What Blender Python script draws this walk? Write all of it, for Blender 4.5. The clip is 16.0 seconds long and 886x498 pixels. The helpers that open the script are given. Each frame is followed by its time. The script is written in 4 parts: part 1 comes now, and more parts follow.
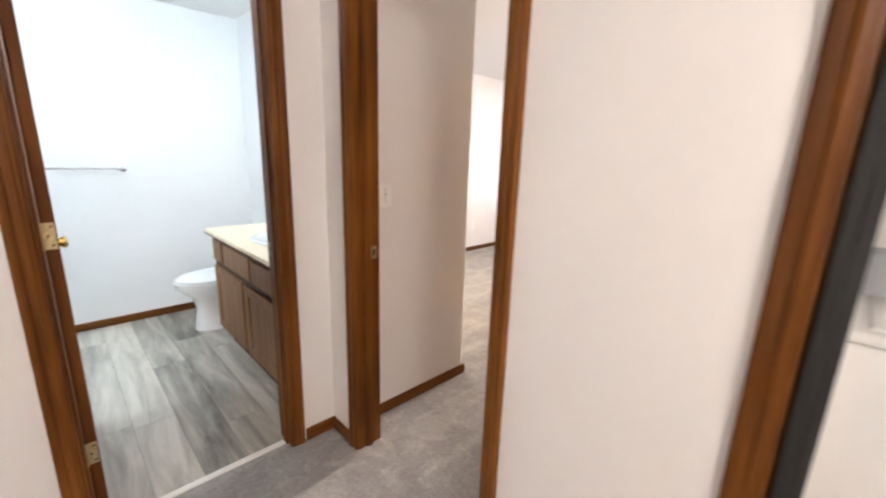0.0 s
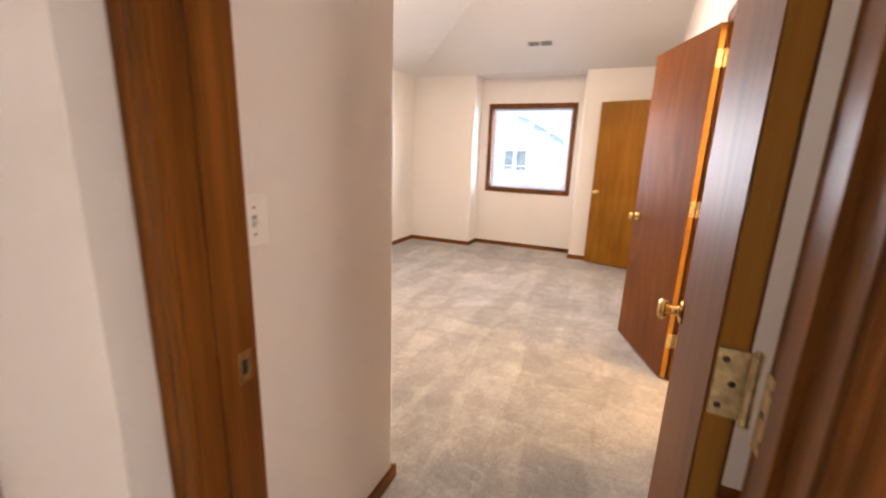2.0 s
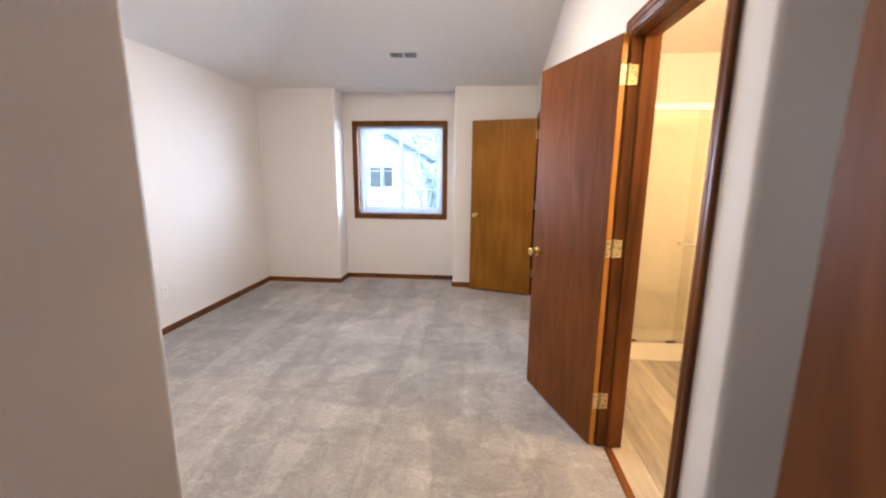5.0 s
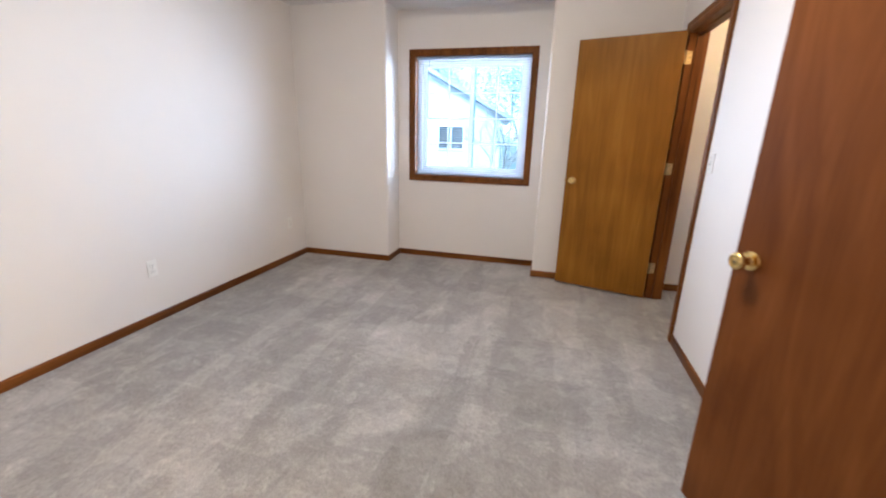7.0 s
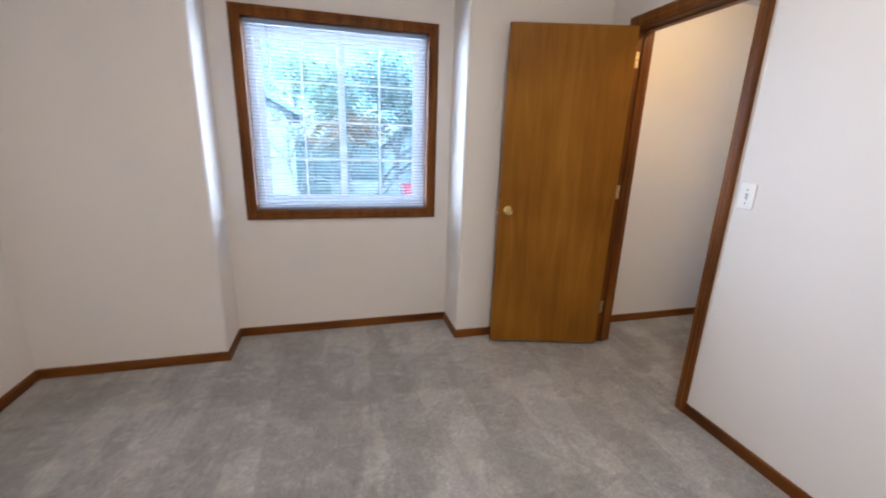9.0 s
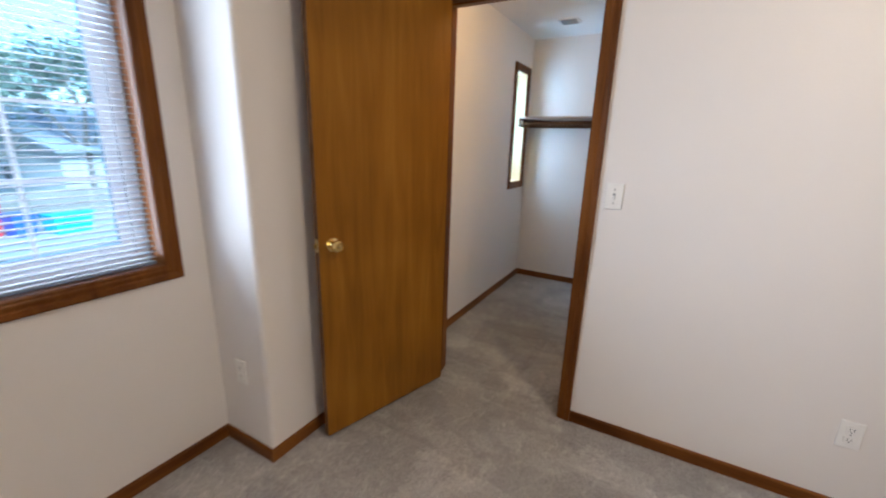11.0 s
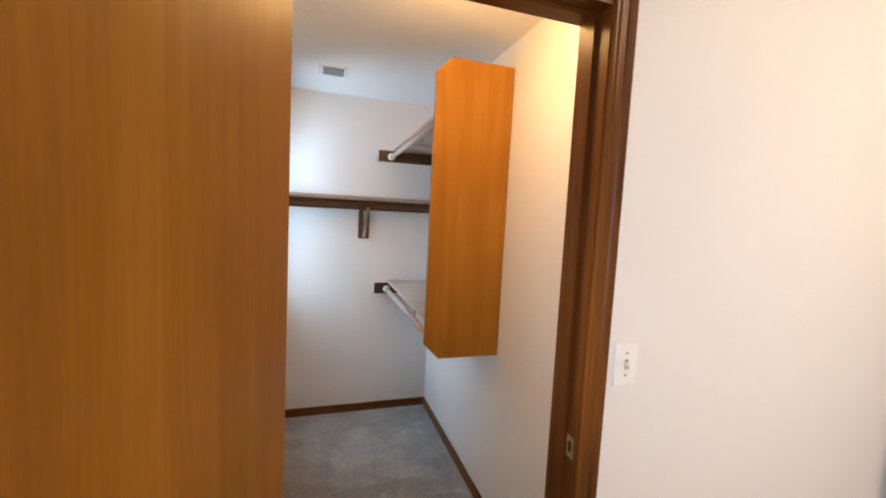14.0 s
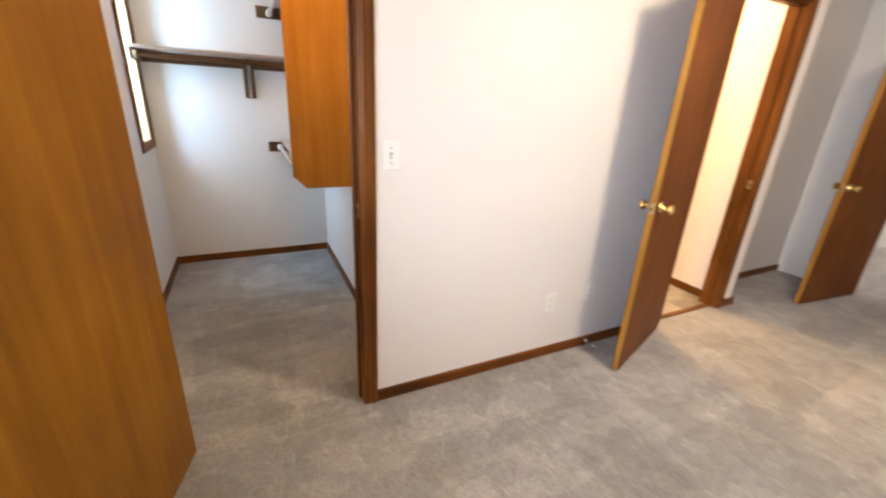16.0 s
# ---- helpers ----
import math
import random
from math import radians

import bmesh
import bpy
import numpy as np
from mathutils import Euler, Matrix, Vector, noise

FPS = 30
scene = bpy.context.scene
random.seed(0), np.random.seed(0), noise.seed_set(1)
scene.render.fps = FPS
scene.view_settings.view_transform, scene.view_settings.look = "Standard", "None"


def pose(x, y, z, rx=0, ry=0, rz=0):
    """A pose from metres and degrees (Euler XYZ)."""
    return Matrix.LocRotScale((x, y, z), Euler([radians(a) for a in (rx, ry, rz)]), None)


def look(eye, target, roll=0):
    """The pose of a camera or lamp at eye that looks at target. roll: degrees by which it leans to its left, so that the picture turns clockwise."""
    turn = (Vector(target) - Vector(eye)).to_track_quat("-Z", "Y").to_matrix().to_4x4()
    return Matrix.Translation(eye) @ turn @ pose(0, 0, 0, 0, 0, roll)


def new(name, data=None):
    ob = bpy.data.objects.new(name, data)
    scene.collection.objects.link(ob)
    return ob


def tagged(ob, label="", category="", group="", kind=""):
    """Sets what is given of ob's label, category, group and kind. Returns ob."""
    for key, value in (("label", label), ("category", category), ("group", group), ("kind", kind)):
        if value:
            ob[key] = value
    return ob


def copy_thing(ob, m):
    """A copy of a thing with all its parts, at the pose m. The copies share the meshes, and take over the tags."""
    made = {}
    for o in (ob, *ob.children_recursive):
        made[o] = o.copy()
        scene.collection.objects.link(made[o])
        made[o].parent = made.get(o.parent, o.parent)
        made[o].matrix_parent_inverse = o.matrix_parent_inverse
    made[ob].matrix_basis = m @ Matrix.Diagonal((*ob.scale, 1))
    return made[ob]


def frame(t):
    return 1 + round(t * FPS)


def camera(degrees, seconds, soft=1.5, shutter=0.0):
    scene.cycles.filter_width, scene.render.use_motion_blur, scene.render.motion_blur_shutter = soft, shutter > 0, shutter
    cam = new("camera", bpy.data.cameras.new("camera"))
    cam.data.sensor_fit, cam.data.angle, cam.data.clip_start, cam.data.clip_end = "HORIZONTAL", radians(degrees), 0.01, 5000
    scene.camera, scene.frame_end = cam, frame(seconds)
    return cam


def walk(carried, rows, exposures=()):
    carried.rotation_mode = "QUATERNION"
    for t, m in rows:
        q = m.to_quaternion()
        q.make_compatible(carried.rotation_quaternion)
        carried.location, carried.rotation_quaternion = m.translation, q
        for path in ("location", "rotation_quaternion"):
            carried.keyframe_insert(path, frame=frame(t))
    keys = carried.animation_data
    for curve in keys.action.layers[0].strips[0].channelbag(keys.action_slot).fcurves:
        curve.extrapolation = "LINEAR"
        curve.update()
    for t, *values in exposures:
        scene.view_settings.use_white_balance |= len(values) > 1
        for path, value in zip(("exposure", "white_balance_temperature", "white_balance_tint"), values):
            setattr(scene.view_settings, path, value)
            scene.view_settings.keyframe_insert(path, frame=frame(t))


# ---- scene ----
cam = camera(96.1, 16.0, soft=2.0, shutter=0.4)
PATH = [
    (0, (0.418, 0.109, 1.355), (-0.968, 1.477, 0.898), 1.8),
    (0.5, (0.183, 0.186, 1.309), (-1.315, 1.41, 0.8), 2.1),
    (1, (-0.04, 0.378, 1.319), (-1.446, 1.695, 0.781), 2.7),
    (1.5, (-0.261, 0.506, 1.313), (-1.384, 2.077, 0.791), 2.8),
    (2, (-0.438, 0.637, 1.31), (-1.208, 2.426, 0.856), 2.1),
    (2.5, (-0.555, 0.834, 1.326), (-1.044, 2.756, 1.071), 1.5),
    (3, (-0.583, 0.942, 1.415), (-0.875, 2.92, 1.455), 0.7),
    (3.5, (-0.621, 0.971, 1.521), (-0.757, 2.935, 1.873), -0.1),
    (4, (-0.641, 0.994, 1.52), (-0.685, 2.94, 1.979), -0.3),
    (4.5, (-0.68, 1.133, 1.447), (-0.73, 3.131, 1.533), 0.2),
    (5, (-0.686, 1.325, 1.416), (-0.851, 3.284, 1.046), 0.5),
    (7.5, (-1.11, 2.905, 1.253), (-1.6, 4.764, 0.7), 1.5),
    (8, (-1.386, 3.222, 1.312), (-1.619, 5.133, 0.769), 1.8),
    (10.5, (-2.012, 4.77, 1.368), (-0.556, 6.042, 0.854), 1.4),
    (11, (-1.922, 5.037, 1.364), (-0.234, 5.977, 0.848), 1.7),
    (11.5, (-1.76, 5.289, 1.379), (0.079, 5.884, 0.865), 1.8),
    (12, (-1.594, 5.562, 1.405), (0.318, 5.862, 0.898), 1.6),
    (12.5, (-1.321, 5.735, 1.392), (0.621, 5.749, 0.914), 1.9),
    (13, (-1.071, 5.87, 1.407), (0.868, 5.61, 0.99), 2.4),
    (13.5, (-0.901, 6.007, 1.459), (1.016, 5.527, 1.151), 2.8),
    (14, (-0.828, 6.031, 1.52), (1.069, 5.42, 1.355), 2.9),
    (14.5, (-0.848, 6.033, 1.493), (1.023, 5.389, 1.204), 3.6),
    (15, (-0.969, 5.987, 1.414), (0.865, 5.385, 0.892), 3.5),
    (15.5, (-1.234, 5.84, 1.36), (0.533, 5.197, 0.681), 3.6),
    (16, (-1.558, 5.763, 1.365), (0.123, 4.927, 0.675), 3.0),
]
walk(cam, [(t, look(eye, target, roll)) for t, eye, target, roll in PATH],
     [(0, 3.55, 6150, 12), (1.0, 3.42, 6300, 14), (1.5, 3.38, 6500, 14), (2.2, 3.45, 7000, 20), (3.0, 3.2, 6500, 15), (4.0, 3.1, 6050, 13), (5.0, 3.02, 5720, 12), (8.0, 2.82, 5550, 10),
      (10.5, 2.42, 5750, 10), (12.0, 2.42, 6350, 12), (14.0, 2.78, 6600, 13), (15.0, 2.82, 6500, 14), (16.0, 3.12, 6400, 12)])

# ---- world, sun, lamps ----
world = bpy.data.worlds.new("sky")
scene.world = world
world.use_nodes = True
wn = world.node_tree.nodes
sky = wn.new("ShaderNodeTexSky")
sky.sky_type = "NISHITA"
sky.sun_disc = False
sky.sun_elevation, sky.sun_rotation = radians(38), radians(205)
world.node_tree.links.new(sky.outputs[0], wn["Background"].inputs[0])
wn["Background"].inputs[1].default_value = 0.11


def lamp(name, kind, m, power, color, **kw):
    d = bpy.data.lights.new(name, kind)
    d.energy, d.color = power, color
    for k, v in kw.items():
        if k == "size":
            d.size = v
        if k == "radius":
            d.shadow_soft_size = v
        if k == "angle":
            d.angle = v
    ob = new(name, d)
    ob.matrix_world = m
    return ob


lamp("sun", "SUN", look((-3, -8, 12), (0, 6, 0)), 2.6, (1, 0.97, 0.93), angle=radians(12))
WARM, COOL, AMBER = (1, 0.72, 0.42), (0.80, 0.93, 1.0), (1, 0.60, 0.24)
bulb = lamp("bedroom_bulb", "AREA", pose(-1.385, 3.94, 2.93), 6.2, (1, 0.79, 0.57), size=0.28)
bulb.data.shape = "DISK"
lamp("hall_bulb", "POINT", pose(1.7, -0.2, 2.22), 6.4, (1, 0.91, 0.85), radius=0.22)
lamp("bath_bulb", "POINT", pose(-2.1, 1.22, 2.02), 1.6, COOL, radius=0.06)
lamp("bath_bulb_high", "POINT", pose(-2.2, -0.55, 2.25), 4.1, COOL, radius=0.09)
lamp("ensuite_bulb", "POINT", pose(0.95, 3.06, 2.22), 10.0, AMBER, radius=0.09)
lamp("closet_bulb", "POINT", pose(0.42, 5.62, 2.22), 1.6, (1, 0.60, 0.22), radius=0.07)
# daylight of the sky in the window openings
day = lamp("window_daylight", "AREA", pose(-1.731, 6.792, 1.45, -90, 0, 0), 10.5, (0.82, 0.90, 1.0), size=1.1)
day.data.spread = radians(165)
day = lamp("closet_window_daylight", "AREA", pose(1.84, 6.68, 1.62, -76, 0, 0), 7.5, (0.55, 0.78, 1.0), size=0.5)
day.data.shape, day.data.size_y = "RECTANGLE", 0.85

# ---- materials ----


def mat(name):
    m = bpy.data.materials.new(name)
    m.use_nodes = True
    nt = m.node_tree
    return m, nt, nt.nodes["Principled BSDF"], nt.nodes, nt.links


def node(nt, kind, **kw):
    n = nt.nodes.new(kind)
    for k, v in kw.items():
        n.inputs[k].default_value = v
    return n


def ramp(nt, fac, stops):
    r = nt.nodes.new("ShaderNodeValToRGB")
    e = r.color_ramp.elements
    e[0].position, e[0].color = stops[0][0], (*stops[0][1], 1)
    e[1].position, e[1].color = stops[-1][0], (*stops[-1][1], 1)
    for p, c in stops[1:-1]:
        e.new(p).color = (*c, 1)
    nt.links.new(fac, r.inputs[0])
    return r


def bump(nt, height, strength, dist, bsdf):
    b = node(nt, "ShaderNodeBump", Strength=strength, Distance=dist)
    nt.links.new(height, b.inputs["Height"])
    nt.links.new(b.outputs[0], bsdf.inputs["Normal"])
    return b


def coords(nt, scale):
    tc = nt.nodes.new("ShaderNodeTexCoord")
    mp = nt.nodes.new("ShaderNodeMapping")
    mp.inputs["Scale"].default_value = scale
    nt.links.new(tc.outputs["Object"], mp.inputs[0])
    return mp.outputs[0]


def plain(name, color, rough=0.5, metal=0.0, vary=0.06, grain=60, relief=0.05):
    m, nt, b, ns, ls = mat(name)
    v = coords(nt, (1, 1, 1))
    n = node(nt, "ShaderNodeTexNoise", Scale=grain, Detail=3)
    ls.new(v, n.inputs["Vector"])
    lo = tuple(c * (1 - vary) for c in color)
    hi = tuple(min(1, c * (1 + vary)) for c in color)
    r = ramp(nt, n.outputs[0], [(0.3, lo), (0.7, hi)])
    ls.new(r.outputs[0], b.inputs["Base Color"])
    b.inputs["Roughness"].default_value = rough
    b.inputs["Metallic"].default_value = metal
    if relief:
        bump(nt, n.outputs[0], relief, 0.002, b)
    return m


def paint(name, color, peel=0.14, scale=90):
    # rolled wall paint: faint orange peel and broad, slight unevenness
    m, nt, b, ns, ls = mat(name)
    v = coords(nt, (1, 1, 1))
    big = node(nt, "ShaderNodeTexNoise", Scale=1.3, Detail=3)
    fine = node(nt, "ShaderNodeTexNoise", Scale=scale, Detail=4)
    for n in (big, fine):
        ls.new(v, n.inputs["Vector"])
    r = ramp(nt, big.outputs[0], [(0.3, tuple(c * 0.955 for c in color)), (0.7, color)])
    ls.new(r.outputs[0], b.inputs["Base Color"])
    b.inputs["Roughness"].default_value = 0.62
    bump(nt, fine.outputs[0], peel, 0.004, b)
    return m


def wood(name, dark, mid, light, axis="z", rough=0.36, fine=1.0, band=22, pores=0.22, wave=0.6, gloss=0.16):
    # stained timber with the grain along one axis
    m, nt, b, ns, ls = mat(name)
    s = {"x": (1.1, band, band), "y": (band, 1.1, band), "z": (band, band, 1.1)}[axis]
    g = {"x": (6, 190, 190), "y": (190, 6, 190), "z": (190, 190, 6)}[axis]
    n1 = node(nt, "ShaderNodeTexNoise", Scale=fine, Detail=5, Distortion=wave)
    n2 = node(nt, "ShaderNodeTexNoise", Scale=fine, Detail=3)
    n3 = node(nt, "ShaderNodeTexNoise", Scale=1.6, Detail=2)
    ls.new(coords(nt, s), n1.inputs["Vector"])
    ls.new(coords(nt, g), n2.inputs["Vector"])
    ls.new(coords(nt, (1, 1, 1)), n3.inputs["Vector"])
    a = node(nt, "ShaderNodeMath")
    a.operation = "MULTIPLY_ADD"
    a.inputs[1].default_value = pores
    ls.new(n2.outputs[0], a.inputs[0])
    a2 = node(nt, "ShaderNodeMath")
    a2.operation = "MULTIPLY_ADD"
    a2.inputs[1].default_value = 0.48
    ls.new(n1.outputs[0], a2.inputs[0])
    a3 = node(nt, "ShaderNodeMath")
    a3.operation = "MULTIPLY_ADD"
    a3.inputs[1].default_value = 0.5
    a3.inputs[2].default_value = -0.1
    ls.new(n3.outputs[0], a3.inputs[0])
    ls.new(a3.outputs[0], a2.inputs[2])
    ls.new(a2.outputs[0], a.inputs[2])
    b.inputs["Specular IOR Level"].default_value = gloss
    r = ramp(nt, a.outputs[0], [(0.34, dark), (0.5, mid), (0.66, light)])
    ls.new(r.outputs[0], b.inputs["Base Color"])
    b.inputs["Roughness"].default_value = rough
    bump(nt, a.outputs[0], 0.12, 0.0015, b)
    return m


def carpet_material():
    # cut pile: tuft grain, and broad patches where the pile lies the other way
    m, nt, b, ns, ls = mat("carpet_pile")
    v = coords(nt, (1, 1, 1))
    tuft = node(nt, "ShaderNodeTexNoise", Scale=240, Detail=2)
    clump = node(nt, "ShaderNodeTexNoise", Scale=70, Detail=5, Roughness=0.75)
    patch = node(nt, "ShaderNodeTexNoise", Scale=2.6, Detail=9, Roughness=0.72, Distortion=0.25)
    ls.new(v, tuft.inputs["Vector"])
    ls.new(v, clump.inputs["Vector"])
    ls.new(coords(nt, (1.6, 0.8, 1)), patch.inputs["Vector"])
    mx = node(nt, "ShaderNodeMath")
    mx.operation = "MULTIPLY_ADD"
    mx.inputs[1].default_value = 0.5
    ls.new(tuft.outputs[0], mx.inputs[0])
    h = node(nt, "ShaderNodeMath")
    h.operation = "MULTIPLY"
    h.inputs[1].default_value = 0.5
    ls.new(clump.outputs[0], h.inputs[0])
    ls.new(h.outputs[0], mx.inputs[2])
    r1 = ramp(nt, mx.outputs[0], [(0.34, (0.235, 0.224, 0.216)), (0.5, (0.365, 0.350, 0.339)), (0.66, (0.50, 0.482, 0.468))])
    r2 = ramp(nt, patch.outputs[0], [(0.42, (0.90, 0.895, 0.89)), (0.485, (0.94, 0.94, 0.935)), (0.505, (0.98, 0.98, 0.98)), (0.58, (1.0, 1.0, 1.0))])
    fleck = node(nt, "ShaderNodeTexNoise", Scale=7.0, Detail=8, Roughness=0.7, Distortion=1.4)
    ls.new(coords(nt, (0.8, 1.7, 1)), fleck.inputs["Vector"])
    r3 = ramp(nt, fleck.outputs[0], [(0.44, (0.93, 0.93, 0.93)), (0.55, (0.95, 0.95, 0.95)), (0.62, (1.12, 1.12, 1.11))])
    mf = nt.nodes.new("ShaderNodeMixRGB")
    mf.blend_type = "MULTIPLY"
    mf.inputs[0].default_value = 1
    ls.new(r1.outputs[0], mf.inputs[1])
    ls.new(r3.outputs[0], mf.inputs[2])
    last = mf
    # vacuum strokes: long swaths with crisp, frayed edges, along and across the room
    for sc, w, lo, hi in (((2.6, 0.42, 1), 1.0, 0.87, 1.03), ((0.5, 1.9, 1), 7.0, 0.90, 1.04), ((5.0, 3.6, 1), 3.0, 0.92, 1.06)):
        sw = node(nt, "ShaderNodeTexNoise", Scale=1.0, Detail=7, Roughness=0.58, Distortion=0.35)
        sw.noise_dimensions = "4D"
        sw.inputs["W"].default_value = w
        ls.new(coords(nt, sc), sw.inputs["Vector"])
        rs = ramp(nt, sw.outputs[0], [(0.485, (lo, lo, lo)), (0.515, (hi, hi, hi))])
        mm = nt.nodes.new("ShaderNodeMixRGB")
        mm.blend_type = "MULTIPLY"
        mm.inputs[0].default_value = 1
        ls.new(last.outputs[0], mm.inputs[1])
        ls.new(rs.outputs[0], mm.inputs[2])
        last = mm
    mix = nt.nodes.new("ShaderNodeMixRGB")
    mix.blend_type = "MULTIPLY"
    mix.inputs[0].default_value = 1
    ls.new(last.outputs[0], mix.inputs[1])
    ls.new(r2.outputs[0], mix.inputs[2])
    ls.new(mix.outputs[0], b.inputs["Base Color"])
    b.inputs["Roughness"].default_value = 0.95
    b.inputs["Sheen Weight"].default_value = 0.25
    bump(nt, mx.outputs[0], 0.9, 0.006, b)
    return m


def plank_material(name, dark, mid, light, axis):
    m, nt, b, ns, ls = mat(name)
    s = (1.3, 9, 9) if axis == "x" else (9, 1.3, 9)
    oi = nt.nodes.new("ShaderNodeObjectInfo")
    n1 = node(nt, "ShaderNodeTexNoise", Scale=1.0, Detail=6, Roughness=0.65, Distortion=0.8)
    n1.noise_dimensions = "4D"
    ls.new(coords(nt, s), n1.inputs["Vector"])
    w = node(nt, "ShaderNodeMath")
    w.operation = "MULTIPLY"
    w.inputs[1].default_value = 40
    ls.new(oi.outputs["Random"], w.inputs[0])
    ls.new(w.outputs[0], n1.inputs["W"])
    sh = node(nt, "ShaderNodeMath")
    sh.operation = "MULTIPLY_ADD"
    sh.inputs[1].default_value = 0.26
    ls.new(oi.outputs["Random"], sh.inputs[0])
    ls.new(n1.outputs[0], sh.inputs[2])
    r = ramp(nt, sh.outputs[0], [(0.40, dark), (0.60, mid), (0.80, light)])
    ls.new(r.outputs[0], b.inputs["Base Color"])
    b.inputs["Roughness"].default_value = 0.38
    bump(nt, n1.outputs[0], 0.08, 0.001, b)
    return m


def glass_material(name, tint=(1, 1, 1), rough=0.0):
    m, nt, b, ns, ls = mat(name)
    t = nt.nodes.new("ShaderNodeBsdfTransparent")
    t.inputs[0].default_value = (*tint, 1)
    g = nt.nodes.new("ShaderNodeBsdfGlossy")
    g.inputs["Roughness"].default_value = rough
    fr = node(nt, "ShaderNodeFresnel", IOR=1.45)
    mix = nt.nodes.new("ShaderNodeMixShader")
    ls.new(fr.outputs[0], mix.inputs[0])
    ls.new(t.outputs[0], mix.inputs[1])
    ls.new(g.outputs[0], mix.inputs[2])
    ls.new(mix.outputs[0], nt.nodes["Material Output"].inputs[0])
    return m


def glow(name, color, strength):
    m, nt, b, ns, ls = mat(name)
    b.inputs["Base Color"].default_value = (0.9, 0.9, 0.88, 1)
    b.inputs["Roughness"].default_value = 0.3
    b.inputs["Emission Color"].default_value = (*color, 1)
    b.inputs["Emission Strength"].default_value = strength
    return m


WALL = paint("wall_paint", (0.80, 0.768, 0.742))
BATHWALL = paint("bath_wall_paint", (0.80, 0.80, 0.79))
CEIL = paint("ceiling_texture", (0.80, 0.79, 0.775), peel=0.5, scale=55)
CARPET = carpet_material()
TRIM = wood("stained_trim_upright", (0.070, 0.0215, 0.0040), (0.145, 0.048, 0.0085), (0.230, 0.084, 0.016))
TRIM_X = wood("stained_trim_long_x", (0.070, 0.0215, 0.0040), (0.145, 0.048, 0.0085), (0.230, 0.084, 0.016), axis="x")
TRIM_Y = wood("stained_trim_long_y", (0.070, 0.0215, 0.0040), (0.145, 0.048, 0.0085), (0.230, 0.084, 0.016), axis="y")
VENEER = wood("oak_door_veneer", (0.205, 0.080, 0.0070), (0.275, 0.114, 0.011), (0.345, 0.152, 0.017), rough=0.42, band=13, pores=0.16, wave=1.2)
LAUAN = wood("lauan_door_veneer", (0.118, 0.036, 0.0070), (0.165, 0.054, 0.011), (0.222, 0.079, 0.018), rough=0.5, band=7, pores=0.18, wave=2.6, gloss=0.13)
EDGE = wood("door_edge_timber", (0.35, 0.155, 0.022), (0.44, 0.205, 0.034), (0.53, 0.265, 0.052), rough=0.4)
PANEL = wood("closet_panel_veneer", (0.31, 0.122, 0.014), (0.38, 0.158, 0.020), (0.45, 0.195, 0.028), rough=0.35)
VANITY = wood("vanity_oak", (0.15, 0.075, 0.034), (0.225, 0.118, 0.056), (0.31, 0.17, 0.085), rough=0.45)
# Cabinet frame oak, darkened so gaps round drawers and doors look shaded.
VANITY_DARK = wood("vanity_shaded_frame_oak", (0.035, 0.016, 0.009), (0.055, 0.026, 0.014), (0.08, 0.04, 0.022), rough=0.45)
LINER = wood("pale_window_liner", (0.62, 0.45, 0.25), (0.70, 0.53, 0.31), (0.76, 0.60, 0.38), rough=0.4)
SHELF = wood("painted_shelf_board", (0.42, 0.32, 0.26), (0.50, 0.39, 0.32), (0.57, 0.46, 0.38), axis="y", rough=0.4)
DARKWOOD = wood("dark_cleat_shaded_edge_timber", (0.06, 0.026, 0.012), (0.11, 0.05, 0.024), (0.165, 0.078, 0.038), axis="y")
BRASS = plain("polished_brass", (0.83, 0.61, 0.24), 0.16, 1.0, 0.05, 40, 0)
CHROME = plain("chrome", (0.75, 0.75, 0.76), 0.15, 1.0, 0.03, 40, 0)
OLDBRASS = plain("aged_brass", (0.62, 0.50, 0.27), 0.33, 1.0, 0.25, 90, 0.05)
DARKMETAL = plain("dark_steel", (0.06, 0.055, 0.05), 0.4, 0.8, 0.2, 60, 0)
PLATE = plain("ivory_plastic", (0.84, 0.83, 0.80), 0.35, 0, 0.02, 30, 0)
WHITE = plain("white_enamel", (0.82, 0.82, 0.81), 0.22, 0, 0.02, 6, 0)
PORCELAIN = plain("white_porcelain", (0.84, 0.84, 0.83), 0.1, 0, 0.015, 5, 0)
VINYL = plain("white_vinyl", (0.80, 0.82, 0.84), 0.35, 0, 0.02, 20, 0)
SLAT = plain("blind_slat_vinyl", (0.40, 0.42, 0.45), 0.5, 0, 0.03, 25, 0)
nt = SLAT.node_tree
tl, mixs = nt.nodes.new("ShaderNodeBsdfTranslucent"), nt.nodes.new("ShaderNodeMixShader")
tl.inputs[0].default_value, mixs.inputs[0].default_value = (0.30, 0.36, 0.42, 1), 0.5
nt.links.new(nt.nodes["Principled BSDF"].outputs[0], mixs.inputs[1])
nt.links.new(tl.outputs[0], mixs.inputs[2])
nt.links.new(mixs.outputs[0], nt.nodes["Material Output"].inputs[0])
LAMINATE = plain("almond_laminate", (0.74, 0.62, 0.44), 0.35, 0, 0.06, 14, 0)
ACRYLIC = plain("shower_acrylic", (0.82, 0.78, 0.68), 0.2, 0, 0.02, 4, 0)
GREY = plain("grey_plastic_and_vent_shade", (0.34, 0.36, 0.37), 0.35, 0, 0.05, 30, 0)
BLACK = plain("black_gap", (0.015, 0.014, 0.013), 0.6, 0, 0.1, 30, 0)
GLASS = glass_material("window_glass", (0.66, 0.86, 1.0))
SHOWERGLASS = glass_material("shower_glass", (0.96, 0.95, 0.92), 0.02)
